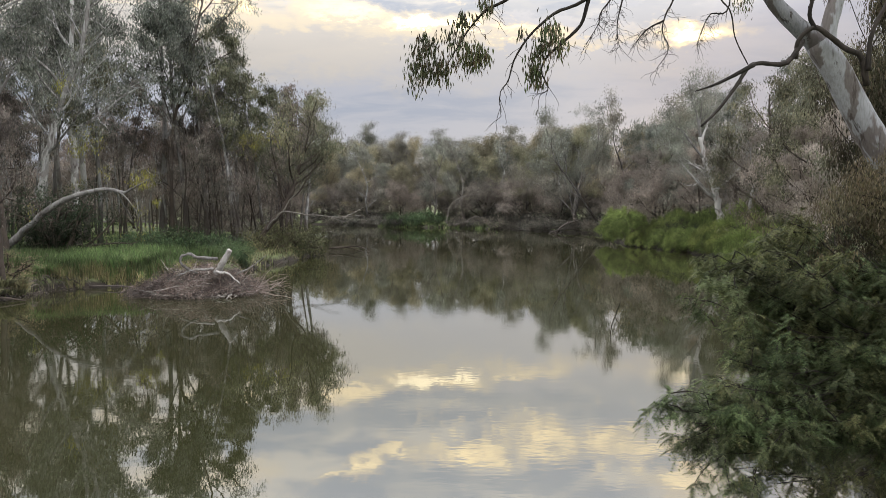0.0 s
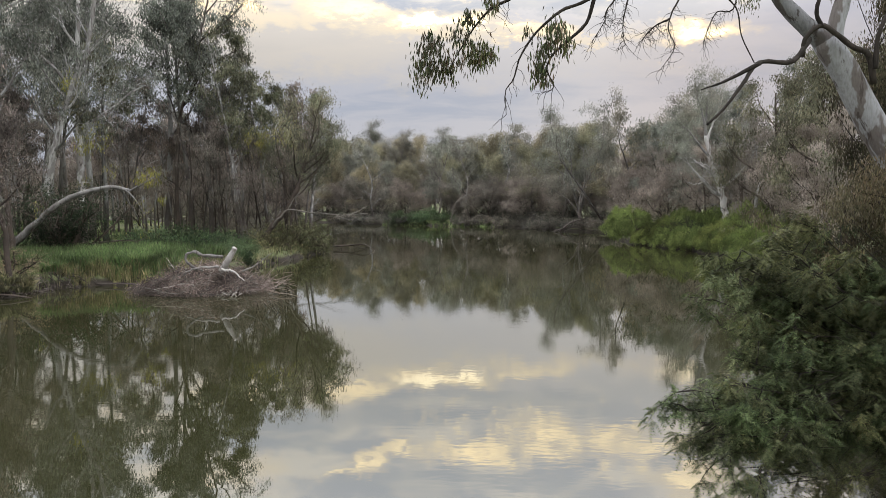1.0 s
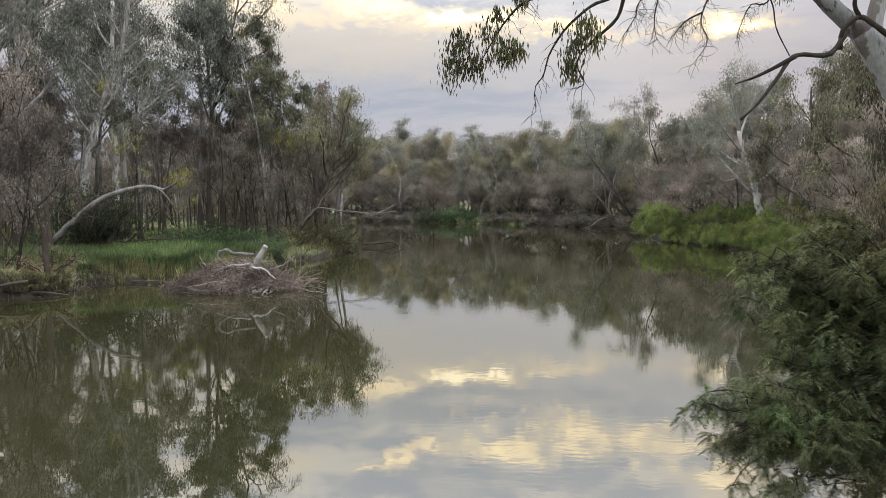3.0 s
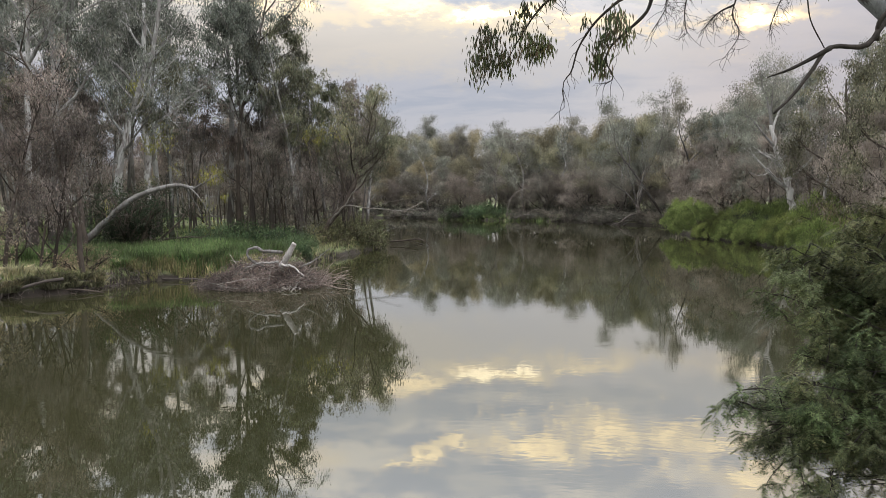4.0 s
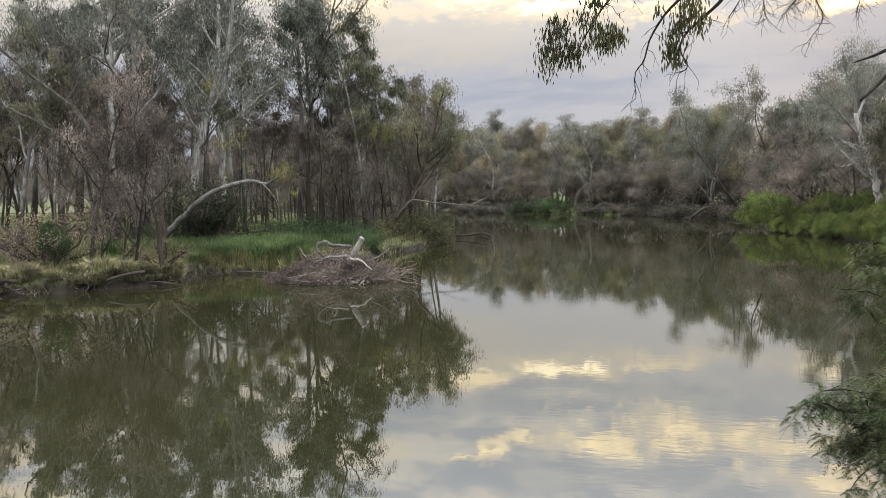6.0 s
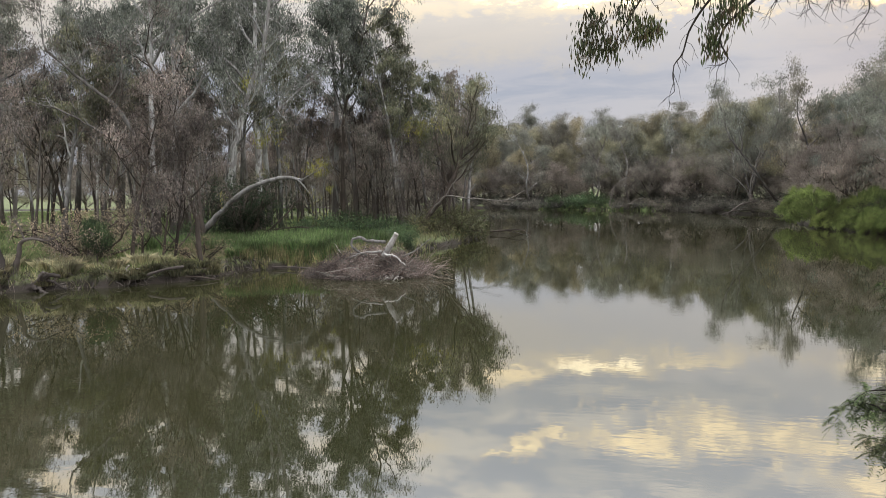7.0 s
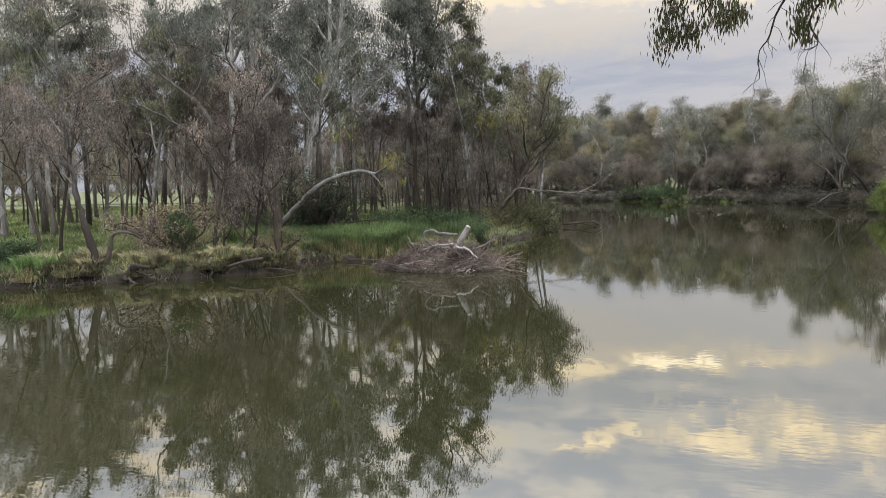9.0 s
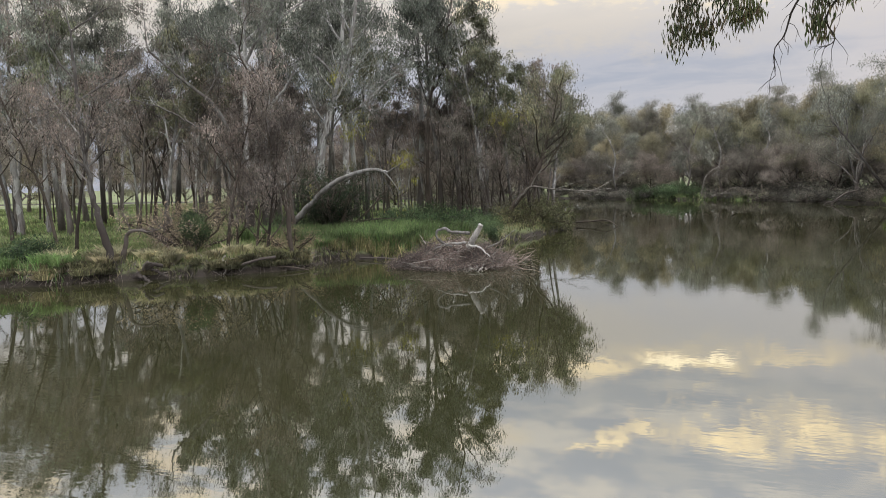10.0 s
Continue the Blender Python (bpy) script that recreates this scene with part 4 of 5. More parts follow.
limbed_tree("gum_tree", "crooked pale gum with ribboned bark on the lawn", 173, [sink(-43.4, 38.4), (-43.45, 38.4, 4.7), (-43.5, 38.4, 8.1), (-43.9, 38.4, 10.3), (-44.6, 38.4, 15)], 0.19, 0.07, BARK_LAWN, LEAF_BROWN, LEAN_ARMS, 9, 0.25, 0.26, 0.38)

# ---- bushes ----
def mound(name, label, seed, radius, height, leaf):
    """A rounded bush whose outer twigs hang down in curtains."""
    rng = np.random.default_rng(seed)
    bush = root(name, label, "bush")
    bars, anchors = [], []
    for k in range(46):
        az, el = k * 2.4, math.asin(min((k + 0.5) / 46, 0.98))
        end = np.array([math.cos(az) * math.cos(el) * radius, math.sin(az) * math.cos(el) * radius, height * (0.25 + 0.75 * math.sin(el))]) * rng.uniform(0.86, 1.08)
        line = curve_through([(0, 0, 0), end * np.array([0.35, 0.35, 0.7]), end * np.array([0.8, 0.8, 1.02]), end], 7)
        bars.append(tube(line, np.linspace(0.03, 0.008, 7), 3, cap=False))
        for _ in range(4):
            q = grow(rng, line[int(rng.integers(4, 7))], unit(end * np.array([1, 1, 0]) + rng.normal(0, 0.5, 3)), 0.5, 4, 0.2, -0.45)
            bars.append(tube(q, np.linspace(0.007, 0.003, 5), 3, cap=False))
            anchors += list(q[1:])
    mesh_object("woody_frame", *joined(bars), BARK_DARK, bush, True)
    mesh_object("foliage", *leaf_mesh(rng, anchors, 26, 0.13, 0.13, 0.26, 0.85), leaf, bush)
    return bush


willow = mound("bush", "bright green rounded bush hanging over the water", 51, 1.9, 2.5, LEAF_GREEN)
lay_out(willow, [(18.5, 70.5, 20, 1.1), (20.5, 66.5, 80, 0.85), (22.9, 68.5, 140, 1.1), (19.4, 76.5, 200, 1.25), (20.4, 82, 290, 1.1), (21.0, 55.0, 30, 0.85), (22.7, 56, 100, 0.95), (24.8, 57.5, 160, 1.1), (26.4, 61, 250, 1.4), (22.6, 52.0, 300, 0.8), (24.8, 65, 10, 1.2),
                 (20.8, 47.5, 110, 0.8), (22.5, 45, 50, 1.0), (19.6, 40, 200, 0.9), (18.4, 36, 260, 0.9), (21.0, 58.6, 230, 0.7), (20.6, 53.0, 10, 0.75), (19.9, 50.0, 90, 0.75), (20.9, 62.4, 70, 0.7), (18.9, 68.0, 330, 0.7), (19.3, 46.0, 300, 0.8), (18.3, 42.5, 130, 0.75), (20.5, 60.6, 40, 0.75), (20.0, 64.2, 190, 0.8), (21.2, 57.0, 280, 0.7)], "green bank bushes")
low = shrub("bush", "dark olive shrub at the water's edge", 52, 2.4, 1.6, LEAF_SHRUB, 12, 30, 0.19, 0.22)
thicket = shrub("bush", "dense dark green shrub behind the arched trunk", 60, 1.3, 3.5, LEAF_THICKET, 16, 34, 0.13, 0.2)
lay_out(thicket, [spot(-21.5, 40.2, 1.0), spot(-22.3, 40.8, 1.0)], "dark thicket under the arch")
screen = shrub("bush", "dark green shrub between bright weeping bushes", 86, 2.2, 2.2, LEAF_THICKET, 14, 34, 0.14, 0.24)
lay_out(screen, [spot(21.8, 63.5, 0.9), spot(23.2, 72.5, 1.1), spot(25.5, 68.5, 1.3), spot(28.5, 63.5, 1.2), spot(21.6, 60.6, 0.6), spot(23.5, 86, 1.1)], "dark shrubs of the bushy bank")
lay_out(low, [spot(-13.2, 46.3, 0.5), spot(-12.7, 43.5, 0.45), spot(-14.2, 45, 0.6), spot(-14.5, 48, 0.8), spot(-16.5, 49), spot(-18.5, 50.5), spot(-24.8, 40.5, 1.0), spot(-8, 129, 1.3), spot(-4, 127, 1.5), spot(-1, 126, 1.3), spot(-20, 48, 0.9), spot(-29.5, 24.3, 0.9)], "green bank shrubs")
olive = shrub("bush", "rounded olive-brown shrub overhanging the point", 57, 2.6, 2.0, LEAF_POINT, 13, 24, 0.19, 0.22)
lay_out(olive, [spot(-11.3, 53.5), spot(-12.6, 51.8, 0.9), spot(-10.9, 55.5, 0.9), spot(-12.5, 57), spot(-12.4, 60, 0.9), spot(-13.4, 63, 0.9), spot(-13.6, 66, 0.9), spot(-15.6, 71, 0.9), spot(-17, 76, 1.0), spot(-19.5, 83, 1.0)], "olive point shrubs")
dry = shrub("bush", "straw-coloured dry leafy bush", 58, 1.7, 3.0, LEAF_STRAW, 11, 26, 0.12, 0.2)
lay_out(dry, [spot(-24.3, 29.6, 1.0), spot(-25.4, 30.2, 0.9), spot(-19.3, 31.0, 0.5)], "dry bank bushes")
dull = shrub("bush", "brownish low shrub on the far bank", 59, 3.0, 2.0, LEAF_DULL, 7, 12, 0.33, 0.28)
far_shore = [(float(np.interp(k, range(10), (22.3, 15, 12, 4, -8, -16, -23, -45, -70, -90))), float(np.interp(k, range(10), (96, 105, 112, 121, 127.5, 135, 142, 152, 157, 160)))) for k in np.linspace(0, 9, 46) if not 3.2 < k < 4.0]
lay_out(dull, [spot(x + 0.2, y + 0.3, 0.7) for x, y in far_shore] + [spot(x + 1, y + 3, 1.0) for x, y in far_shore[::2]] + [spot(x + 1, y + 9, 1.6) for x, y in far_shore[::2]] + [spot(22.5, 90), spot(22.5, 86), spot(23, 80), spot(-16, 57.5, 0.8), spot(-14, 62, 0.8), spot(-18, 76, 0.9), spot(-22, 88)] + [spot(float(x), float(y), 1.1) for x, y in zip(np.linspace(-30, -19, 7), 84 + 5 * np.sin(np.arange(7) * 2.1))], "far bank shrubs")


# ---- grass and reeds ----
def blades(name, label, seed, spots, height, width, mat, lean=0.3):
    rng = np.random.default_rng(seed)
    n = len(spots)
    h = (height * rng.uniform(0.55, 1.25, n))[:, None]
    az = rng.uniform(0, 2 * np.pi, n)
    side = np.stack([np.cos(az), np.sin(az), 0 * az], 1) * width * 0.5
    tip = np.stack([rng.normal(0, lean, n), rng.normal(0, lean, n), np.ones(n)], 1) * h
    mid = tip * 0.55 * np.array([0.6, 0.6, 1.05])
    v = np.stack([spots - side, spots + side, spots + mid + side * 0.7, spots + tip, spots + mid - side * 0.7], 1).reshape(-1, 3)
    f = np.arange(5 * n).reshape(n, 5)
    return tagged(mesh_object(name, v, f, mat), label, "grass", kind="stuff")


def scatter(seed, n, x0, x1, y0, y1, lo, hi, clumped=0.0):
    """Places on land between lo and hi metres from the waterline."""
    rng = np.random.default_rng(seed)
    x, y = rng.uniform(x0, x1, n), rng.uniform(y0, y1, n)
    d = shore_distance(x, y)
    ok = (d > lo) & (d < hi)
    if clumped:
        ok &= np.sin(x * 1.7 + 2 * np.sin(y * 1.3)) * np.sin(y * 1.9 + x) + rng.normal(0, 0.35, n) > 1 - 2 * clumped
    x, y = x[ok], y[ok]
    return np.stack([x, y, land(x, y) - 0.03], 1)


blades("reeds", "tall green reed grass along the bank", 61, scatter(61, 26000, -25, -13.0, 33.5, 42, 0.25, 7.0), 0.85, 0.045, BLADE_GREEN, 0.18)
blades("reeds", "dry tan reed stalks at the water's edge", 62, scatter(62, 60000, -34, -8, 16, 60, 0.0, 0.9), 0.5, 0.03, BLADE_DRY, 0.24)
blades("reeds", "tan reed stalks standing in the shallows", 69, scatter(69, 12000, -20, -12.3, 33, 36.5, -0.15, 0.9), 0.62, 0.03, BLADE_DRY, 0.18)
blades("grass", "lush green bank grass", 63, scatter(63, 70000, -60, -14, 24, 75, 1.8, 40), 0.3, 0.035, BLADE_LAWN, 0.4)
blades("grass", "thick green meadow grass near the bank", 70, scatter(70, 60000, -46, -17, 23, 43, 1.0, 13), 0.34, 0.03, BLADE_LAWN, 0.35)
blades("grass", "open pasture grass beyond the grove", 74, scatter(74, 42000, -115, -44, 34, 110, 3.0, 90), 0.36, 0.09, BLADE_LAWN, 0.35)
blades("grass", "pale tussocky dry grass", 64, scatter(64, 22000, -42, -18, 20, 48, 0.3, 3.2, 0.55), 0.45, 0.03, BLADE_DRY, 0.4)
blades("reeds", "bright green reed tufts at the waterline", 65, scatter(65, 5000, -32, -25.8, 18, 25.5, -0.1, 1.0), 0.7, 0.04, BLADE_GREEN, 0.3)
blades("reeds", "green water weed and reeds on the far bank", 66, scatter(66, 12000, -12, 12, 116, 134, -0.9, 1.2), 0.55, 0.14, BLADE_LAWN, 0.4)
blades("grass", "dark tangled bank weeds", 68, scatter(68, 44000, -34, -8, 16, 60, -0.2, 0.5), 0.28, 0.04, BLADE_DARK, 0.7)
blades("grass", "mixed grass on the wooded bank", 67, scatter(67, 26000, 9, 26, 12, 100, -0.1, 3.5), 0.4, 0.04, BLADE_EDGE, 0.4)


def tussock(name, label, seed, mat, n, radius, height, half=0.009):
    rng = np.random.default_rng(seed)
    a, q = rng.uniform(0, 2 * np.pi, n), np.sqrt(rng.uniform(0, 1, n)) * radius * 0.45
    foot = np.stack([np.cos(a) * q, np.sin(a) * q, 0 * a], 1)
    out = np.stack([np.cos(a), np.sin(a), 0 * a], 1) * (q / radius * 1.3 + 0.05)[:, None]
    h = (height * rng.uniform(0.6, 1.15, n))[:, None]
    tip = foot + (out + np.array([0, 0, 1.0]) + rng.normal(0, 0.15, (n, 3))) * h
    mid = foot + (out * 0.4 + np.array([0, 0, 0.75])) * h
    tip[:, 2] -= 0.3 * height * (q / radius)
    side = np.stack([-np.sin(a), np.cos(a), 0 * a], 1) * half
    v = np.stack([foot - side, foot + side, mid + side, tip, mid - side], 1).reshape(-1, 3)
    clump = root(name, label, "grass")
    mesh_object("blade_mass", v, np.arange(5 * n).reshape(n, 5), mat, clump)
    return clump


straw_tuft = tussock("grass_tussock", "pale straw-coloured grass tussock on the bank", 82, BLADE_STRAW, 900, 0.7, 0.5)
lay_out(straw_tuft, [spot(x, y, float(R.uniform(0.8, 1.4))) for x, y in ((-21.6, 28.0), (-22.3, 27.4), (-23.2, 27.1), (-24.0, 26.6), (-21.0, 28.9), (-24.4, 27.6), (-25.6, 26.2), (-26.2, 25.6), (-23.5, 28.3), (-20.2, 29.5), (-27.4, 24.6), (-25.2, 25.0), (-22.9, 26.4), (-26.8, 27.0), (-19.4, 31.0))], "bank tussocks")
edge_tuft = tussock("grass_tussock", "mixed brown and green tuft drooping over the bank edge", 85, BLADE_EDGE, 420, 0.8, 0.30, 0.010)
EDGE = np.array([(-30, 20.6), (-28, 22), (-25.5, 23.4), (-24.5, 24.6), (-20.8, 26.8), (-18.4, 29.2), (-18.2, 31.5)])
edge_spots = []
for k in range(70):
    i = int(R.integers(0, len(EDGE) - 1))
    t = EDGE[i + 1] - EDGE[i]
    p = EDGE[i] + t * R.random() + np.array([-t[1], t[0]]) / np.hypot(*t) * R.uniform(-0.05, 0.55)
    if shore_distance(p[0], p[1])[0] > -0.05 and land(p[0], p[1])[0] > 0.1:
        edge_spots.append(spot(float(p[0]), float(p[1]), float(R.uniform(0.6, 1.2))))
lay_out(edge_tuft, edge_spots, "tufts along the bank edge")
green_tuft = tussock("grass_tussock", "bright green sedge clump at the waterline", 83, BLADE_GREEN, 800, 0.6, 0.7)
lay_out(green_tuft, [spot(x, y, float(R.uniform(0.8, 1.3))) for x, y in ((-26.8, 23.3), (-26.3, 23.5), (-28.3, 22.6), (-29.2, 22.2), (-30.4, 21.3), (-18.6, 33.2), (-17.6, 35.2), (-16.2, 35.4), (-19.2, 33.6), (-15.2, 35.6), (-31.5, 20.6))], "green sedge clumps")


# ---- dead wood on the left bank ----
def log(name, label, ctrl, r0, r1, mat, seed, sides=10, parts=()):
    thing = root(name, label, "dead wood")
    thing.location = ctrl[0]
    line = curve_through(ctrl, 22) - np.array(ctrl[0])
    knots = 1 + 0.06 * np.sin(np.arange(22) * 0.9 + seed) + 0.045 * np.random.default_rng(seed).normal(0, 1, 22)
    v, f = tube(line, np.linspace(r0, r1, 22) * knots, sides, seed, 0.13)
    mesh_object("log", v, f, mat, thing, True)
    for k, (c, a, b) in enumerate(parts):
        line = curve_through(c, 16) - np.array(ctrl[0])
        line[1:] += np.random.default_rng(seed + k).normal(0, 0.42, (15, 3)) * a
        v, f = tube(line, np.linspace(a, b, 16) * (1 + 0.12 * np.sin(np.arange(16) * 1.7 + k)), 7, seed + k, 0.1)
        mesh_object("branch", v, f, mat, thing, True)
    return thing


log("dead_log", "bleached white forked log lying on brushwood", [(-9.28, 31.0, 2.02), (-9.45, 31.05, 1.75), (-9.65, 31.1, 1.45), (-10.0, 31.4, 0.95)], 0.105, 0.16, LOG_WHITE, 71, parts=[
    ([(-9.85, 31.1, 1.62), (-10.7, 31.0, 1.7), (-11.1, 31, 1.86), (-11.45, 31, 1.66), (-11.2, 31, 1.2), (-10.7, 31.1, 1.0)], 0.075, 0.05),
    ([(-10.0, 31, 1.2), (-10.8, 30.9, 1.15), (-11.5, 30.8, 0.95)], 0.06, 0.02), ([(-9.9, 31, 1.1), (-9.3, 30.8, 1.0), (-8.8, 30.6, 0.6)], 0.06, 0.02),
    ([(-9.2, 31.6, 0.9), (-8.6, 31.7, 1.2), (-7.9, 31.8, 1.75)], 0.04, 0.015)])
log("dead_root", "pale curved root at the water's edge", [(-20.8, 27.2, -0.2), (-20.42, 27.2, 0.1), (-20.3, 27.2, 0.5), (-20.5, 27.2, 0.72), (-20.35, 27.2, 0.9)], 0.05, 0.035, DEADWOOD, 72)
log("dead_log", "grey fallen branch slanting into the river", [(-21.4, 27.0, -0.15), (-20.4, 27.2, 0.2), (-19.2, 27.9, 0.62), (-18.6, 28.6, 0.7)], 0.05, 0.07, BARK_GREY, 73)
log("dead_log", "broken grey stump root on the bank", [(-23.9, 25.0, -0.1), (-23.2, 25.2, 0.4), (-22.75, 25.3, 0.68), (-22.4, 25.5, 0.6)], 0.15, 0.07, BARK_GREY, 74, parts=[([(-23.2, 25.2, 0.4), (-22.9, 25, 0.75), (-22.6, 25, 0.8)], 0.1, 0.04), ([(-23.5, 25.1, 0.2), (-23.0, 24.9, 0.15), (-22.4, 24.8, -0.05)], 0.09, 0.05), ([(-23.0, 25.2, 0.5), (-22.5, 25.3, 0.35), (-22.0, 25.3, 0.1)], 0.07, 0.04)])
log("dead_log", "dark drift log lying along the bank", [(-19.5, 28.6, 0.12), (-18.4, 29.0, 0.2), (-17.2, 29.2, 0.05)], 0.07, 0.03, BARK_DARK, 75)
log("dead_log", "pale thin log lying at the reeds' foot", [(-16.9, 33.9, 0.1), (-15.4, 33.6, 0.15), (-14.2, 33.4, 0.08)], 0.04, 0.03, BARK_GREY, 76)
log("dead_branch", "dark bare branch lying in the river", [(-9.8, 61, 0.25), (-8.4, 61, 0.35), (-7.0, 60, 0.45), (-5.9, 59, -0.1)], 0.09, 0.03, BARK_DARK, 77, parts=[([(-8.4, 61, 0.35), (-7.2, 61, 0.1), (-6.6, 60, -0.1)], 0.05, 0.02)])
log("dead_log", "pale arched dead limb on the far bank", [(0.5, 122.5, 0.5), (1.4, 122, 4.0), (4.4, 122, 5.6), (7.3, 122, 5.0), (8.8, 122.5, 0.6)], 0.08, 0.04, DEADWOOD, 78)
log("dead_log", "bleached logs heaped on the far bank", [(2, 121.8, 0.6), (5, 121.4, 1.1), (8, 120, 0.5)], 0.16, 0.1, DEADWOOD, 79, parts=[([(3, 121.8, 0.6), (5.5, 121.6, 1.9), (7.5, 121, 1.4)], 0.1, 0.05), ([(4, 121, 0.5), (7, 120, 0.8), (9.5, 118.5, 0.3)], 0.1, 0.05)])
log("dead_log", "tangled fallen limbs at the far waterline", [(15.5, 99, 0.0), (17, 99.5, 1.2), (19, 99.8, 1.8)], 0.14, 0.08, BARK_GREY, 80, parts=[([(14.5, 99, -0.1), (16.5, 99, 0.6), (18.5, 100, 0.5)], 0.08, 0.05), ([(16, 98.5, -0.1), (17.2, 99, 0.9), (17.6, 99.5, 2.0)], 0.07, 0.03)])


def bank_roots():
    """Fine roots and trailing stems hanging down the cut face of the bank."""
    rng = np.random.default_rng(84)
    line = np.array([(-30, 20.6), (-28, 22), (-25.5, 23.4), (-24.5, 24.6), (-20.8, 26.8), (-18.4, 29.2), (-18.2, 31.5), (-17, 34.4)])
    bars = []
    for k in range(1500):
        i = int(rng.integers(0, len(line) - 1))
        p = line[i] + (line[i + 1] - line[i]) * rng.random()
        t = unit(line[i + 1] - line[i])
        inward = np.array([-t[1], t[0]])
        p = p + inward * rng.uniform(-0.1, 0.9)
        z = max(float(land(p[0], p[1])[0]), 0.02) + rng.uniform(0.0, 0.12)
        d = unit(np.array([-inward[0] + rng.normal(0, 0.7), -inward[1] + rng.normal(0, 0.7), rng.uniform(-0.9, 0.5)]))
        q = grow(rng, (p[0], p[1], z), d, rng.uniform(0.25, 0.9), 4, 0.25, -0.22)
        bars.append(tube(q, np.linspace(rng.uniform(0.008, 0.022), 0.004, 5), 3, cap=False))
    tagged(mesh_object("bank_roots", *joined(bars), TWIG_MIX, None, True), "tangled dark roots and stems trailing over the bank edge", "roots", kind="stuff")


bank_roots()


def brushwood():
    """A heap of fallen branches, with twigs running every way over a low mound."""
    rng = np.random.default_rng(81)
    heap = root("brushwood_heap", "heap of fallen grey-brown brushwood at the waterline", "brushwood")
    heap.location = (-11.2, 32.2, 0.0)
    bars, anchors = [], []
    for k in range(2300):
        a, q = rng.uniform(0, 2 * np.pi), math.sqrt(rng.uniform(0, 1))
        x, y = 2.9 * q * math.cos(a), 2.3 * q * math.sin(a)
        hump = 1.25 * max(0.0, 1 - math.hypot((x - 0.3) / 2.9, y / 2.3)) ** 0.85 + 0.22 * math.sin(x * 3.1 + 1) * math.sin(y * 2.7)
        z = max(hump, 0.06) * rng.uniform(0.6, 1.08)
        az = rng.uniform(0, 2 * np.pi)
        d = unit(np.array([math.cos(az), math.sin(az), rng.normal(0.0, 0.35)]))
        pts = grow(rng, (x, y, z), d, rng.uniform(0.25, 0.9), 4, 0.3, -0.12)
        r = rng.uniform(0.006, 0.018)
        bars.append(tube(pts, np.linspace(r, r * 0.4, 5), 3, cap=False))
        anchors += [pts[1], pts[3]]
    v, f = joined(bars)
    tagged(mesh_object("twig_tangle", v, f, TWIG_MIX, heap, True), "", kind="stuff")
    tagged(mesh_object("dead_leaves", *leaf_mesh(rng, anchors, 8, 0.15, 0.10, 0.35, 0.3), LEAF_LITTER, heap), "withered brown leaves", kind="stuff")
    a = np.linspace(0, 2 * np.pi, 28, endpoint=False)
    rings = [np.stack([2.5 * s * np.cos(a), 2.1 * s * np.sin(a), 0 * a + 1.0 * (1 - s) ** 0.9 - 0.12 * s], 1) * (1 + 0.06 * rng.normal(0, 1, (28, 1))) for s in (1.02, 0.8, 0.55, 0.3, 0.08)]
    v = np.concatenate(rings)
    f = [[r * 28 + j, r * 28 + (j + 1) % 28, (r + 1) * 28 + (j + 1) % 28, (r + 1) * 28 + j] for r in range(4) for j in range(28)] + [list(range(112, 140))]
    mesh_object("mound", v, f, BARK_DARK, heap, True, "packed silt and rotting sticks")
    for k in range(70):
        x = rng.uniform(1.0, 3.6)
        pts = grow(rng, (x, rng.uniform(-1.8, 1.5), 0.2), unit(np.array([0.6, rng.normal(0, 0.5), rng.uniform(0.0, 0.9)])), rng.uniform(0.8, 2.0), 5, 0.2, -0.1)
        mesh_object("stick", *tube(pts, np.linspace(0.016, 0.004, 6), 4, cap=False), TWIG, heap, True)
    for k in range(64):
        x, y = rng.uniform(-0.9, 2.6), rng.uniform(-2.0, 0.6)
        z = 1.3 * max(0.1, 1 - math.hypot((x - 0.3) / 2.8, y / 2.3)) * rng.uniform(0.85, 1.15)
        pts = grow(rng, (x, y, z), unit(np.array([rng.normal(0, 1), rng.normal(0, 0.6), rng.normal(-0.1, 0.4)])), rng.uniform(0.6, 1.7), 6, 0.25, -0.06)
        mesh_object("pale_stick", *tube(pts, np.linspace(0.028, 0.008, 7), 5, cap=False), DEADWOOD, heap, True)


brushwood()


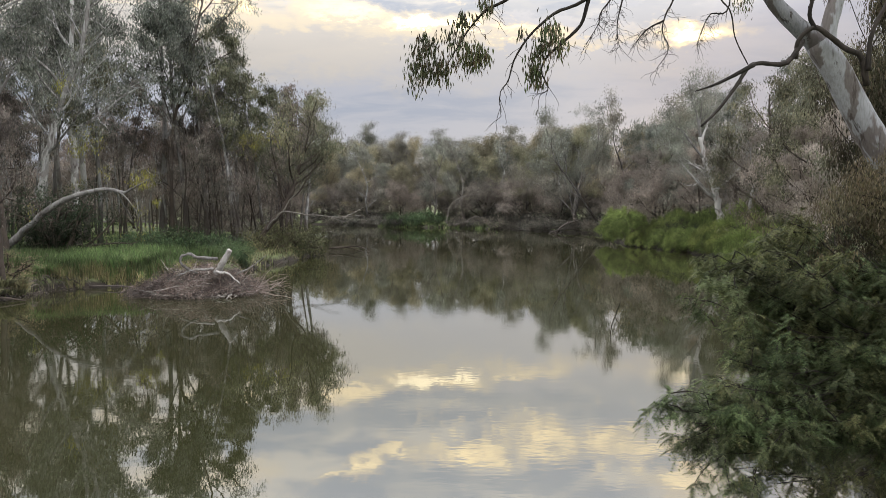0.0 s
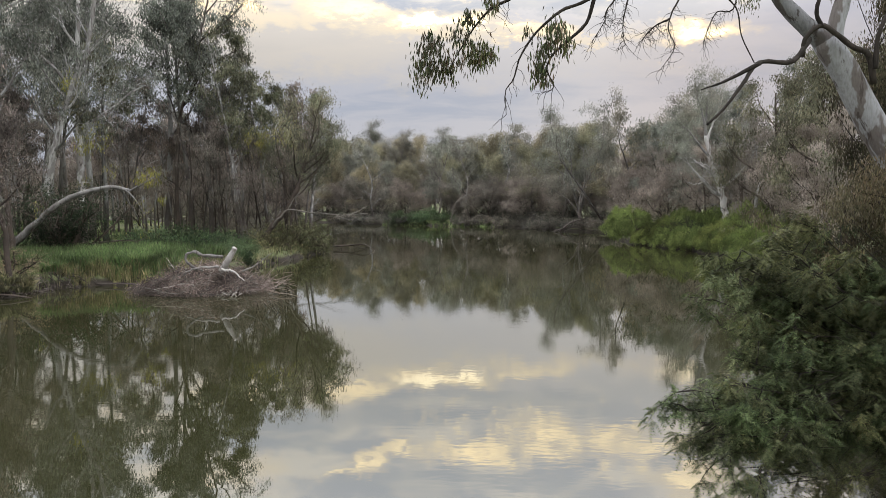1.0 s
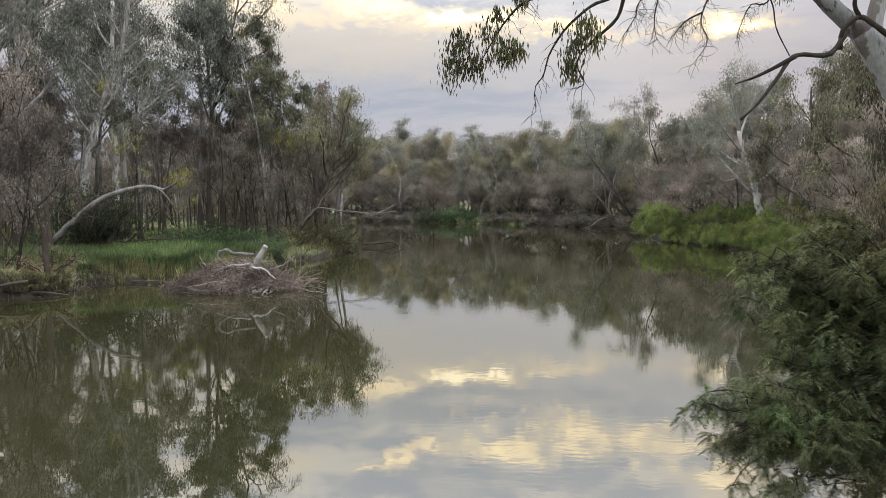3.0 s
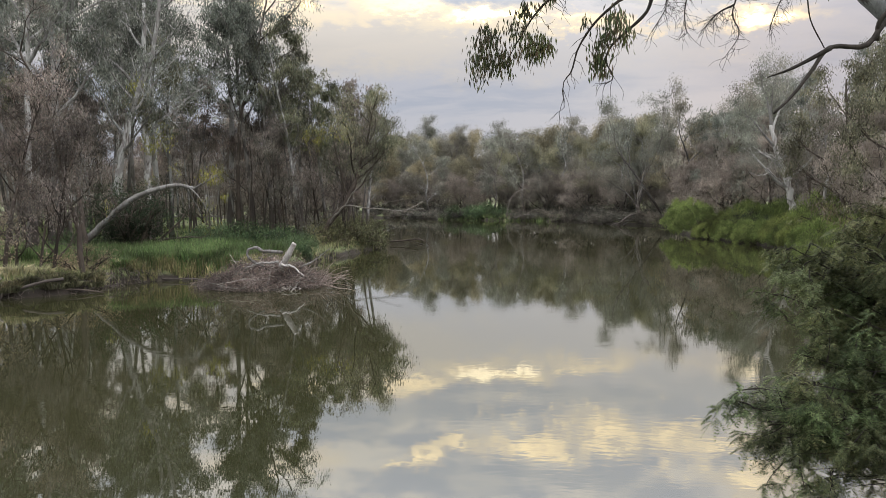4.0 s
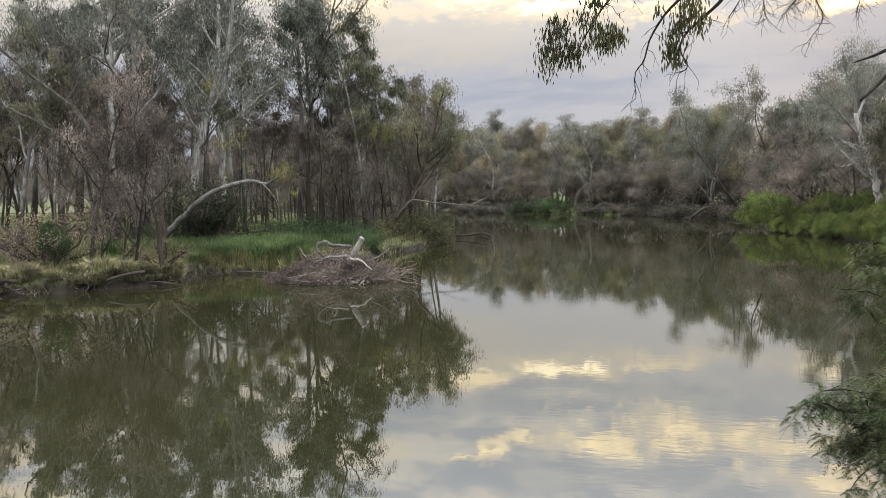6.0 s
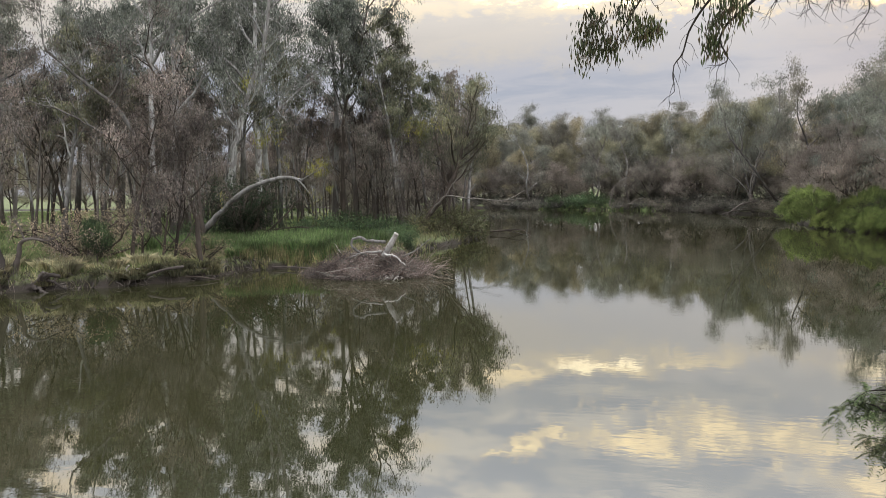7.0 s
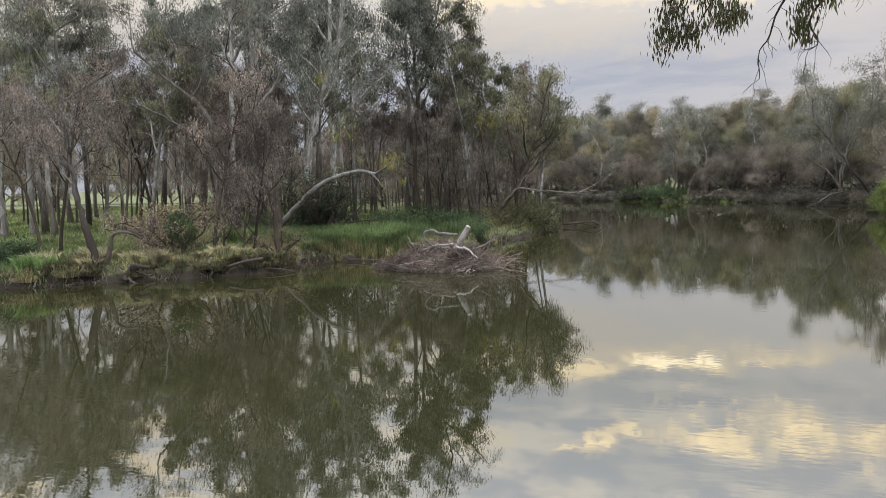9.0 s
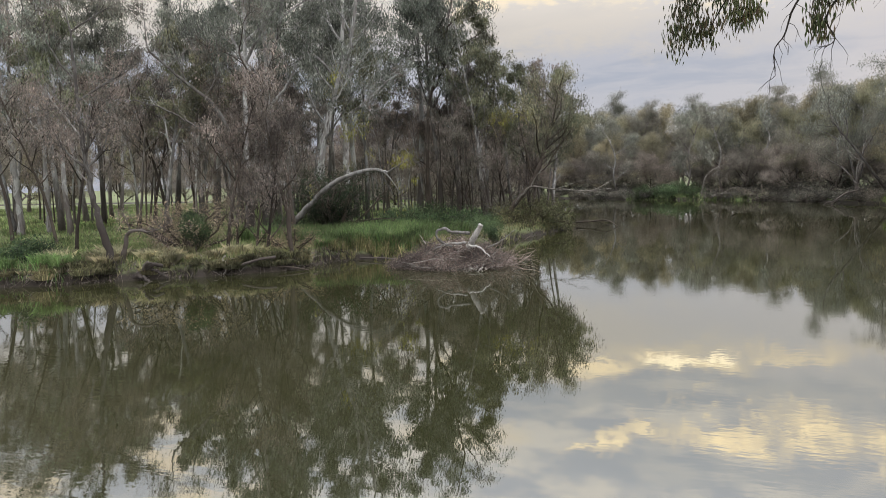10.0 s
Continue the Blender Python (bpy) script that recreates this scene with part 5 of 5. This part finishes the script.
# ---- the near gum that reaches over from the right bank ----
def near_gum():
    rng = np.random.default_rng(91)
    tree = root("gum_tree", "big river gum with blotched white bark leaning over water", "tree")
    base = np.array(sink(10.2, 13.2, 0.4))
    tree.location = base

    def bar(name, ctrl, r0, r1, mat, n=18, sides=14, rough=0.03, label=""):
        line = curve_through(ctrl, n) - base
        v, f = tube(line, np.linspace(r0, r1, n), sides, int(r0 * 1e4), rough)
        return line + base, mesh_object(name, v, f, mat, tree, True, label)

    bar("trunk", [tuple(base), (9.5, 13.1, 2.0), (8.83, 13, 3.3), (8.38, 13, 4.2), (7.76, 13, 5.2), (7.13, 13, 6.3), (6.72, 13, 6.9)], 0.31, 0.22, BARK_NEAR, 26, 18)
    bar("limb", [(6.95, 13, 6.55), (6.62, 13, 6.95), (6.23, 13, 7.3), (5.79, 13, 7.8), (5.2, 12.6, 8.7), (3.9, 10.5, 9.3), (2.3, 8.2, 7.9), (1.5, 7.2, 6.3)], 0.2, 0.02, BARK_NEAR, 30, 14)
    bar("limb", [(6.9, 13, 6.6), (6.9, 13, 7.1), (7.05, 13, 7.7), (7.3, 13, 8.6), (7.6, 12.8, 10.5)], 0.16, 0.1, BARK_NEAR)
    for c, a, b in (
            ([(6.2, 12.7, 6.55), (6.18, 12.6, 6.85), (6.44, 12.6, 7.07), (6.71, 12.62, 6.94), (7.04, 12.65, 6.71), (7.31, 12.65, 6.58), (7.48, 12.75, 6.1)], 0.035, 0.055),
            ([(6.45, 12.6, 7.06), (6.36, 12.6, 7.31), (6.46, 12.6, 7.75)], 0.04, 0.03), ([(7.41, 12.6, 6.33), (7.45, 12.6, 6.94), (7.75, 12.6, 7.6)], 0.045, 0.03),
            ([(6.3, 12.7, 6.85), (5.93, 12.5, 6.44), (5.39, 12.3, 6.4), (5.11, 12.1, 6.29), (4.84, 11.9, 5.96), (4.48, 11.7, 5.55), (4.13, 11.5, 5.25)], 0.05, 0.018),
            ([(5.2, 12.1, 6.33), (4.5, 11.8, 5.98), (4.02, 11.5, 5.8)], 0.04, 0.008), ([(5.1, 12.1, 6.34), (4.77, 11.83, 6.71), (4.62, 11.67, 7.09), (4.3, 11.5, 7.5), (3.9, 10.8, 9.0)], 0.009, 0.014)):
        bar("dead_branch", c, a, b, BARK_DARKLIMB, 20, 8, 0.05, "dark bare twisted branch")
    strands = [
        [(1.75, 7.4, 6.75), (0.95, 7.0, 6.2), (0.62, 7, 5.97), (0.42, 7, 5.87), (0.26, 7, 5.7), (0.1, 7, 5.45), (0.01, 7, 5.28)],
        [(1.7, 7.35, 6.7), (1.54, 7.2, 6.16), (1.35, 7.2, 5.99), (1.14, 7.2, 5.91), (0.99, 7.2, 5.8), (0.84, 7.2, 5.65), (0.71, 7.2, 5.44), (0.65, 7.2, 5.23), (0.57, 7.2, 5.11), (0.58, 7.2, 4.88)],
        [(1.55, 7.25, 6.4), (1.43, 7.2, 5.98), (1.36, 7.2, 5.77), (1.17, 7.2, 5.59), (1.03, 7.2, 5.46), (0.98, 7.2, 5.32), (1.05, 7.2, 5.16), (0.97, 7.2, 5.09)],
        [(2.7, 8.8, 8.4), (2.2, 9, 6.8), (1.96, 9, 6.38), (1.93, 9, 6.24), (1.79, 9, 6.01)], [(3.1, 9.2, 8.8), (2.9, 9, 6.8), (2.76, 9, 6.35), (2.72, 9, 6.15), (2.8, 9, 5.92), (2.64, 9, 5.66)],
        [(2.73, 9, 6.27), (2.55, 9, 6.18), (2.39, 9, 6.01)], [(2.8, 8.9, 8.5), (2.3, 9, 6.8), (2.18, 9, 6.35), (2.16, 9, 6.15), (2.19, 9, 5.95)],
        [(4.0, 10.6, 9.2), (4.15, 10.5, 7.0), (3.86, 10.5, 6.74), (3.74, 10.5, 6.49), (3.68, 10.5, 6.28)]]
    for k, c in enumerate(strands):
        line, ob = bar("hanging_branch", c, 0.022 if k < 3 else 0.014, 0.003, BARK_DARKLIMB, 26, 6, 0.05, "thin dark hanging branch")
        bars = []
        for j in range(9 if k < 3 else 8, 26):
            for _ in range(2 if k > 2 else 1):
                d = unit(np.array([rng.normal(0, 0.8), rng.normal(0, 0.5), -0.7]))
                tw = grow(rng, line[j], d, rng.uniform(0.08, 0.34), 4, 0.3, -0.1)
                bars.append(tube(tw - base, np.linspace(0.0035, 0.0015, 5), 3, cap=False))
                if rng.random() < 0.5:
                    t2 = grow(rng, tw[2], unit(d + rng.normal(0, 0.8, 3)), 0.12, 3, 0.3, -0.1)
                    bars.append(tube(t2 - base, np.linspace(0.0025, 0.0012, 4), 3, cap=False))
        mesh_object("twig_fringe", *joined(bars), BARK_DARKLIMB, ob, True)
    sprays = [(0.20, 7, 5.80, 0.05, 24), (-0.16, 7, 5.53, 0.08, 60), (-0.22, 7, 5.30, 0.09, 70), (-0.02, 7, 5.33, 0.08, 50), (0.25, 7, 5.46, 0.08, 60), (0.36, 7, 5.44, 0.06, 46), (0.42, 7, 5.95, 0.06, 30), (0.12, 7, 5.62, 0.08, 36),
              (1.07, 7.2, 5.74, 0.07, 46), (0.97, 7.2, 5.56, 0.07, 46), (0.90, 7.2, 5.36, 0.06, 40), (1.15, 7.2, 5.58, 0.06, 30), (0.95, 7.2, 5.25, 0.05, 24), (4.95, 12, 7.4, 0.12, 60), (0.78, 7.2, 5.72, 0.03, 8)]
    for x, y, z, w, n in sprays:
        v, f = leaf_mesh(rng, [(x, y, z)] - base, int(n * 3.4), (w * 0.85, w * 0.85, w), 0.078, 0.22, 0.75)
        tagged(mesh_object("leaf_spray", v, f, LEAF_SPRAY, tree, False, "drooping olive-green gum leaves"), kind="stuff")


def frond_mesh(rng, anchors, per, length, leaflet, pairs=7):
    """Feathery fronds: a row of narrow leaflets on both sides of an arching midrib, one triangle each."""
    a = np.repeat(np.asarray(anchors), per, axis=0)
    n = len(a)
    a = a + rng.normal(0, 0.03, (n, 3))
    axis = unit(rng.normal(0, 1, (n, 3)) * np.array([1, 1, 0.45]) + np.array([-0.25, -0.1, -0.3]))
    side = unit(np.cross(axis, np.array([0, 0, 1.0]) + rng.normal(0, 0.35, (n, 3))))
    ln = length * rng.uniform(0.65, 1.25, n)
    t = np.linspace(0.12, 1.0, pairs)
    rib = a[:, None] + axis[:, None] * (ln[:, None] * t)[..., None] + np.array([0, 0, -1.0]) * (0.45 * ln[:, None] * t ** 2)[..., None]
    fan = (leaflet * np.sqrt(np.sin(np.pi * (0.12 + 0.8 * t))))[None, :, None]
    bits = []
    for sgn in (1.0, -1.0):
        tip = rib + (side[:, None] * sgn * 0.85 + axis[:, None] * 0.5 + np.array([0, 0, -0.22]) + rng.normal(0, 0.12, rib.shape)) * fan
        half = axis[:, None] * (leaflet * 0.17)
        bits.append(np.stack([rib - half, rib + half, tip], 2))
    v = np.stack(bits, 2).reshape(-1, 3)
    return v, np.arange(len(v)).reshape(-1, 3)


def reaching(name, label, seed, base, targets, leaf, bark, r, per, size, clump, aspect, droop, sub=7, reach=0.7, category="tree", frond=0.0):
    """A leaning tree whose boughs run from the base to a set of places, each ending in leafy twigs."""
    rng = np.random.default_rng(seed)
    tree = root(name, label, category)
    tree.location = base
    b = np.array(base)
    for k, t in enumerate(targets):
        t = np.array(t, float) - b
        mid = t * 0.5 + np.array([0, 0, 0.25 * np.linalg.norm(t) * 0.6]) + rng.normal(0, 0.15, 3)
        line = curve_through([(0, 0, -0.2), mid * 0.5, mid, t * 0.8 + (0, 0, 0.08), t], 14)
        bars, anchors = [tube(line, np.linspace(r, 0.006, 14), 6, cap=False)], []
        for j in range(sub):
            i = int(rng.integers(5, 14))
            tw = grow(rng, line[i], unit(unit(t) * 0.6 + rng.normal(0, 0.7, 3)), reach * rng.uniform(0.5, 1.2), 5, 0.2, -0.06)
            bars.append(tube(tw, np.linspace(0.012, 0.003, 6), 4, cap=False))
            anchors += [tw[2], tw[3], tw[4], tw[5]]
            for _ in range(3):
                q = grow(rng, tw[int(rng.integers(2, 6))], unit(unit(t) * 0.4 + rng.normal(0, 0.7, 3) + (0, 0, -0.2)), reach * 0.4, 3, 0.2, -0.08)
                bars.append(tube(q, np.linspace(0.005, 0.002, 4), 3, cap=False))
                anchors += [q[2], q[3]]
        anchors.append(line[-1])
        mesh_object("bough", *joined(bars), bark, tree, True)
        shape = frond_mesh(rng, anchors, per, frond, size) if frond else leaf_mesh(rng, anchors, per, clump, size, aspect, droop)
        mesh_object("foliage", *shape, leaf, tree)
    return tree


def ball(rng, n, lo, hi):
    return [tuple(rng.uniform(lo, hi)) for _ in range(n)]


BARK_NEAR = bark_material("near_gum_bark", (0.40, 0.41, 0.425), (0.20, 0.18, 0.17), (0.09, 0.075, 0.068), 0.54, 1.35)
BARK_DARKLIMB = bark_material("dark_branch_bark", (0.05, 0.042, 0.037), (0.035, 0.03, 0.026), (0.02, 0.017, 0.015), 0.5, 2)
LEAF_SPRAY = leaf_material("hanging_gum_leaf", [(0.045, 0.06, 0.025), (0.07, 0.078, 0.035), (0.10, 0.075, 0.05)])
LEAF_RUST = leaf_material("drooping_leaf_rusty", [(0.12, 0.11, 0.06), (0.175, 0.138, 0.093), (0.09, 0.088, 0.048), (0.215, 0.183, 0.135), (0.098, 0.08, 0.052)], shine=0.15)
LEAF_CROWN = leaf_material("shaded_gum_leaf", [(0.06, 0.06, 0.035), (0.09, 0.075, 0.05), (0.045, 0.05, 0.028), (0.12, 0.10, 0.075)], shine=0.12)
near_gum()
Q = np.random.default_rng(95)
reaching("gum_tree", "drooping gum with rusty olive hanging leaves", 92, sink(10.6, 12.2), ball(Q, 20, (6.7, 11, 3.0), (9.5, 12.6, 4.6)) + ball(Q, 9, (5.9, 11, 2.6), (7.2, 12.2, 4.0)) + ball(Q, 9, (7.0, 11.2, 4.1), (8.8, 12, 5.0)), LEAF_RUST, BARK_DARKLIMB, 0.025, 30, 0.078, 0.10, 0.24, 0.66, sub=9, reach=0.65)
reaching("gum_tree", "olive gum crown behind the big trunk", 94, sink(12.5, 16), ball(Q, 50, (8.5, 14.3, 4.8), (11.2, 16.2, 9.0)), LEAF_CROWN, BARK_DARKLIMB, 0.025, 20, 0.11, 0.11, 0.24, 0.68, sub=8)
reaching("wattle", "dark green feathery wattle hanging over the river", 93, sink(9.2, 10.3), ball(Q, 34, (4.9, 9.5, 1.5), (8.2, 11.5, 3.3)) + ball(Q, 24, (4.4, 9, 0.6), (6.5, 10.5, 2.2)) + ball(Q, 14, (4.25, 10, 1.7), (5.2, 11, 2.9)) + ball(Q, 16, (4.35, 10.6, 2.6), (5.6, 11.6, 3.45)) + ball(Q, 12, (5.4, 10.6, 2.9), (7.6, 11.6, 3.7)) + ball(Q, 11, (3.15, 8.9, 1.1), (3.9, 9.4, 1.85)) + ball(Q, 8, (3.6, 8.8, 0.7), (5.0, 9.3, 1.2))
         + [(3.15, 9.2, 1.3), (3.35, 9.1, 1.5), (3.4, 9.0, 1.05), (3.65, 9.0, 0.8), (3.75, 9.0, 0.6), (4.0, 9, 0.5), (4.3, 9, 0.4), (3.6, 9.3, 1.5), (4.15, 11, 2.5), (4.4, 11, 2.9), (4.2, 10.8, 2.1), (4.8, 9, 0.45), (5.3, 9, 0.5), (3.9, 9.6, 1.9)],
         LEAF_DARK, BARK_DARKLIMB, 0.012, 5, 0.053, 0.05, 0.36, 0.3, sub=7, reach=0.55, category="bush", frond=0.165)
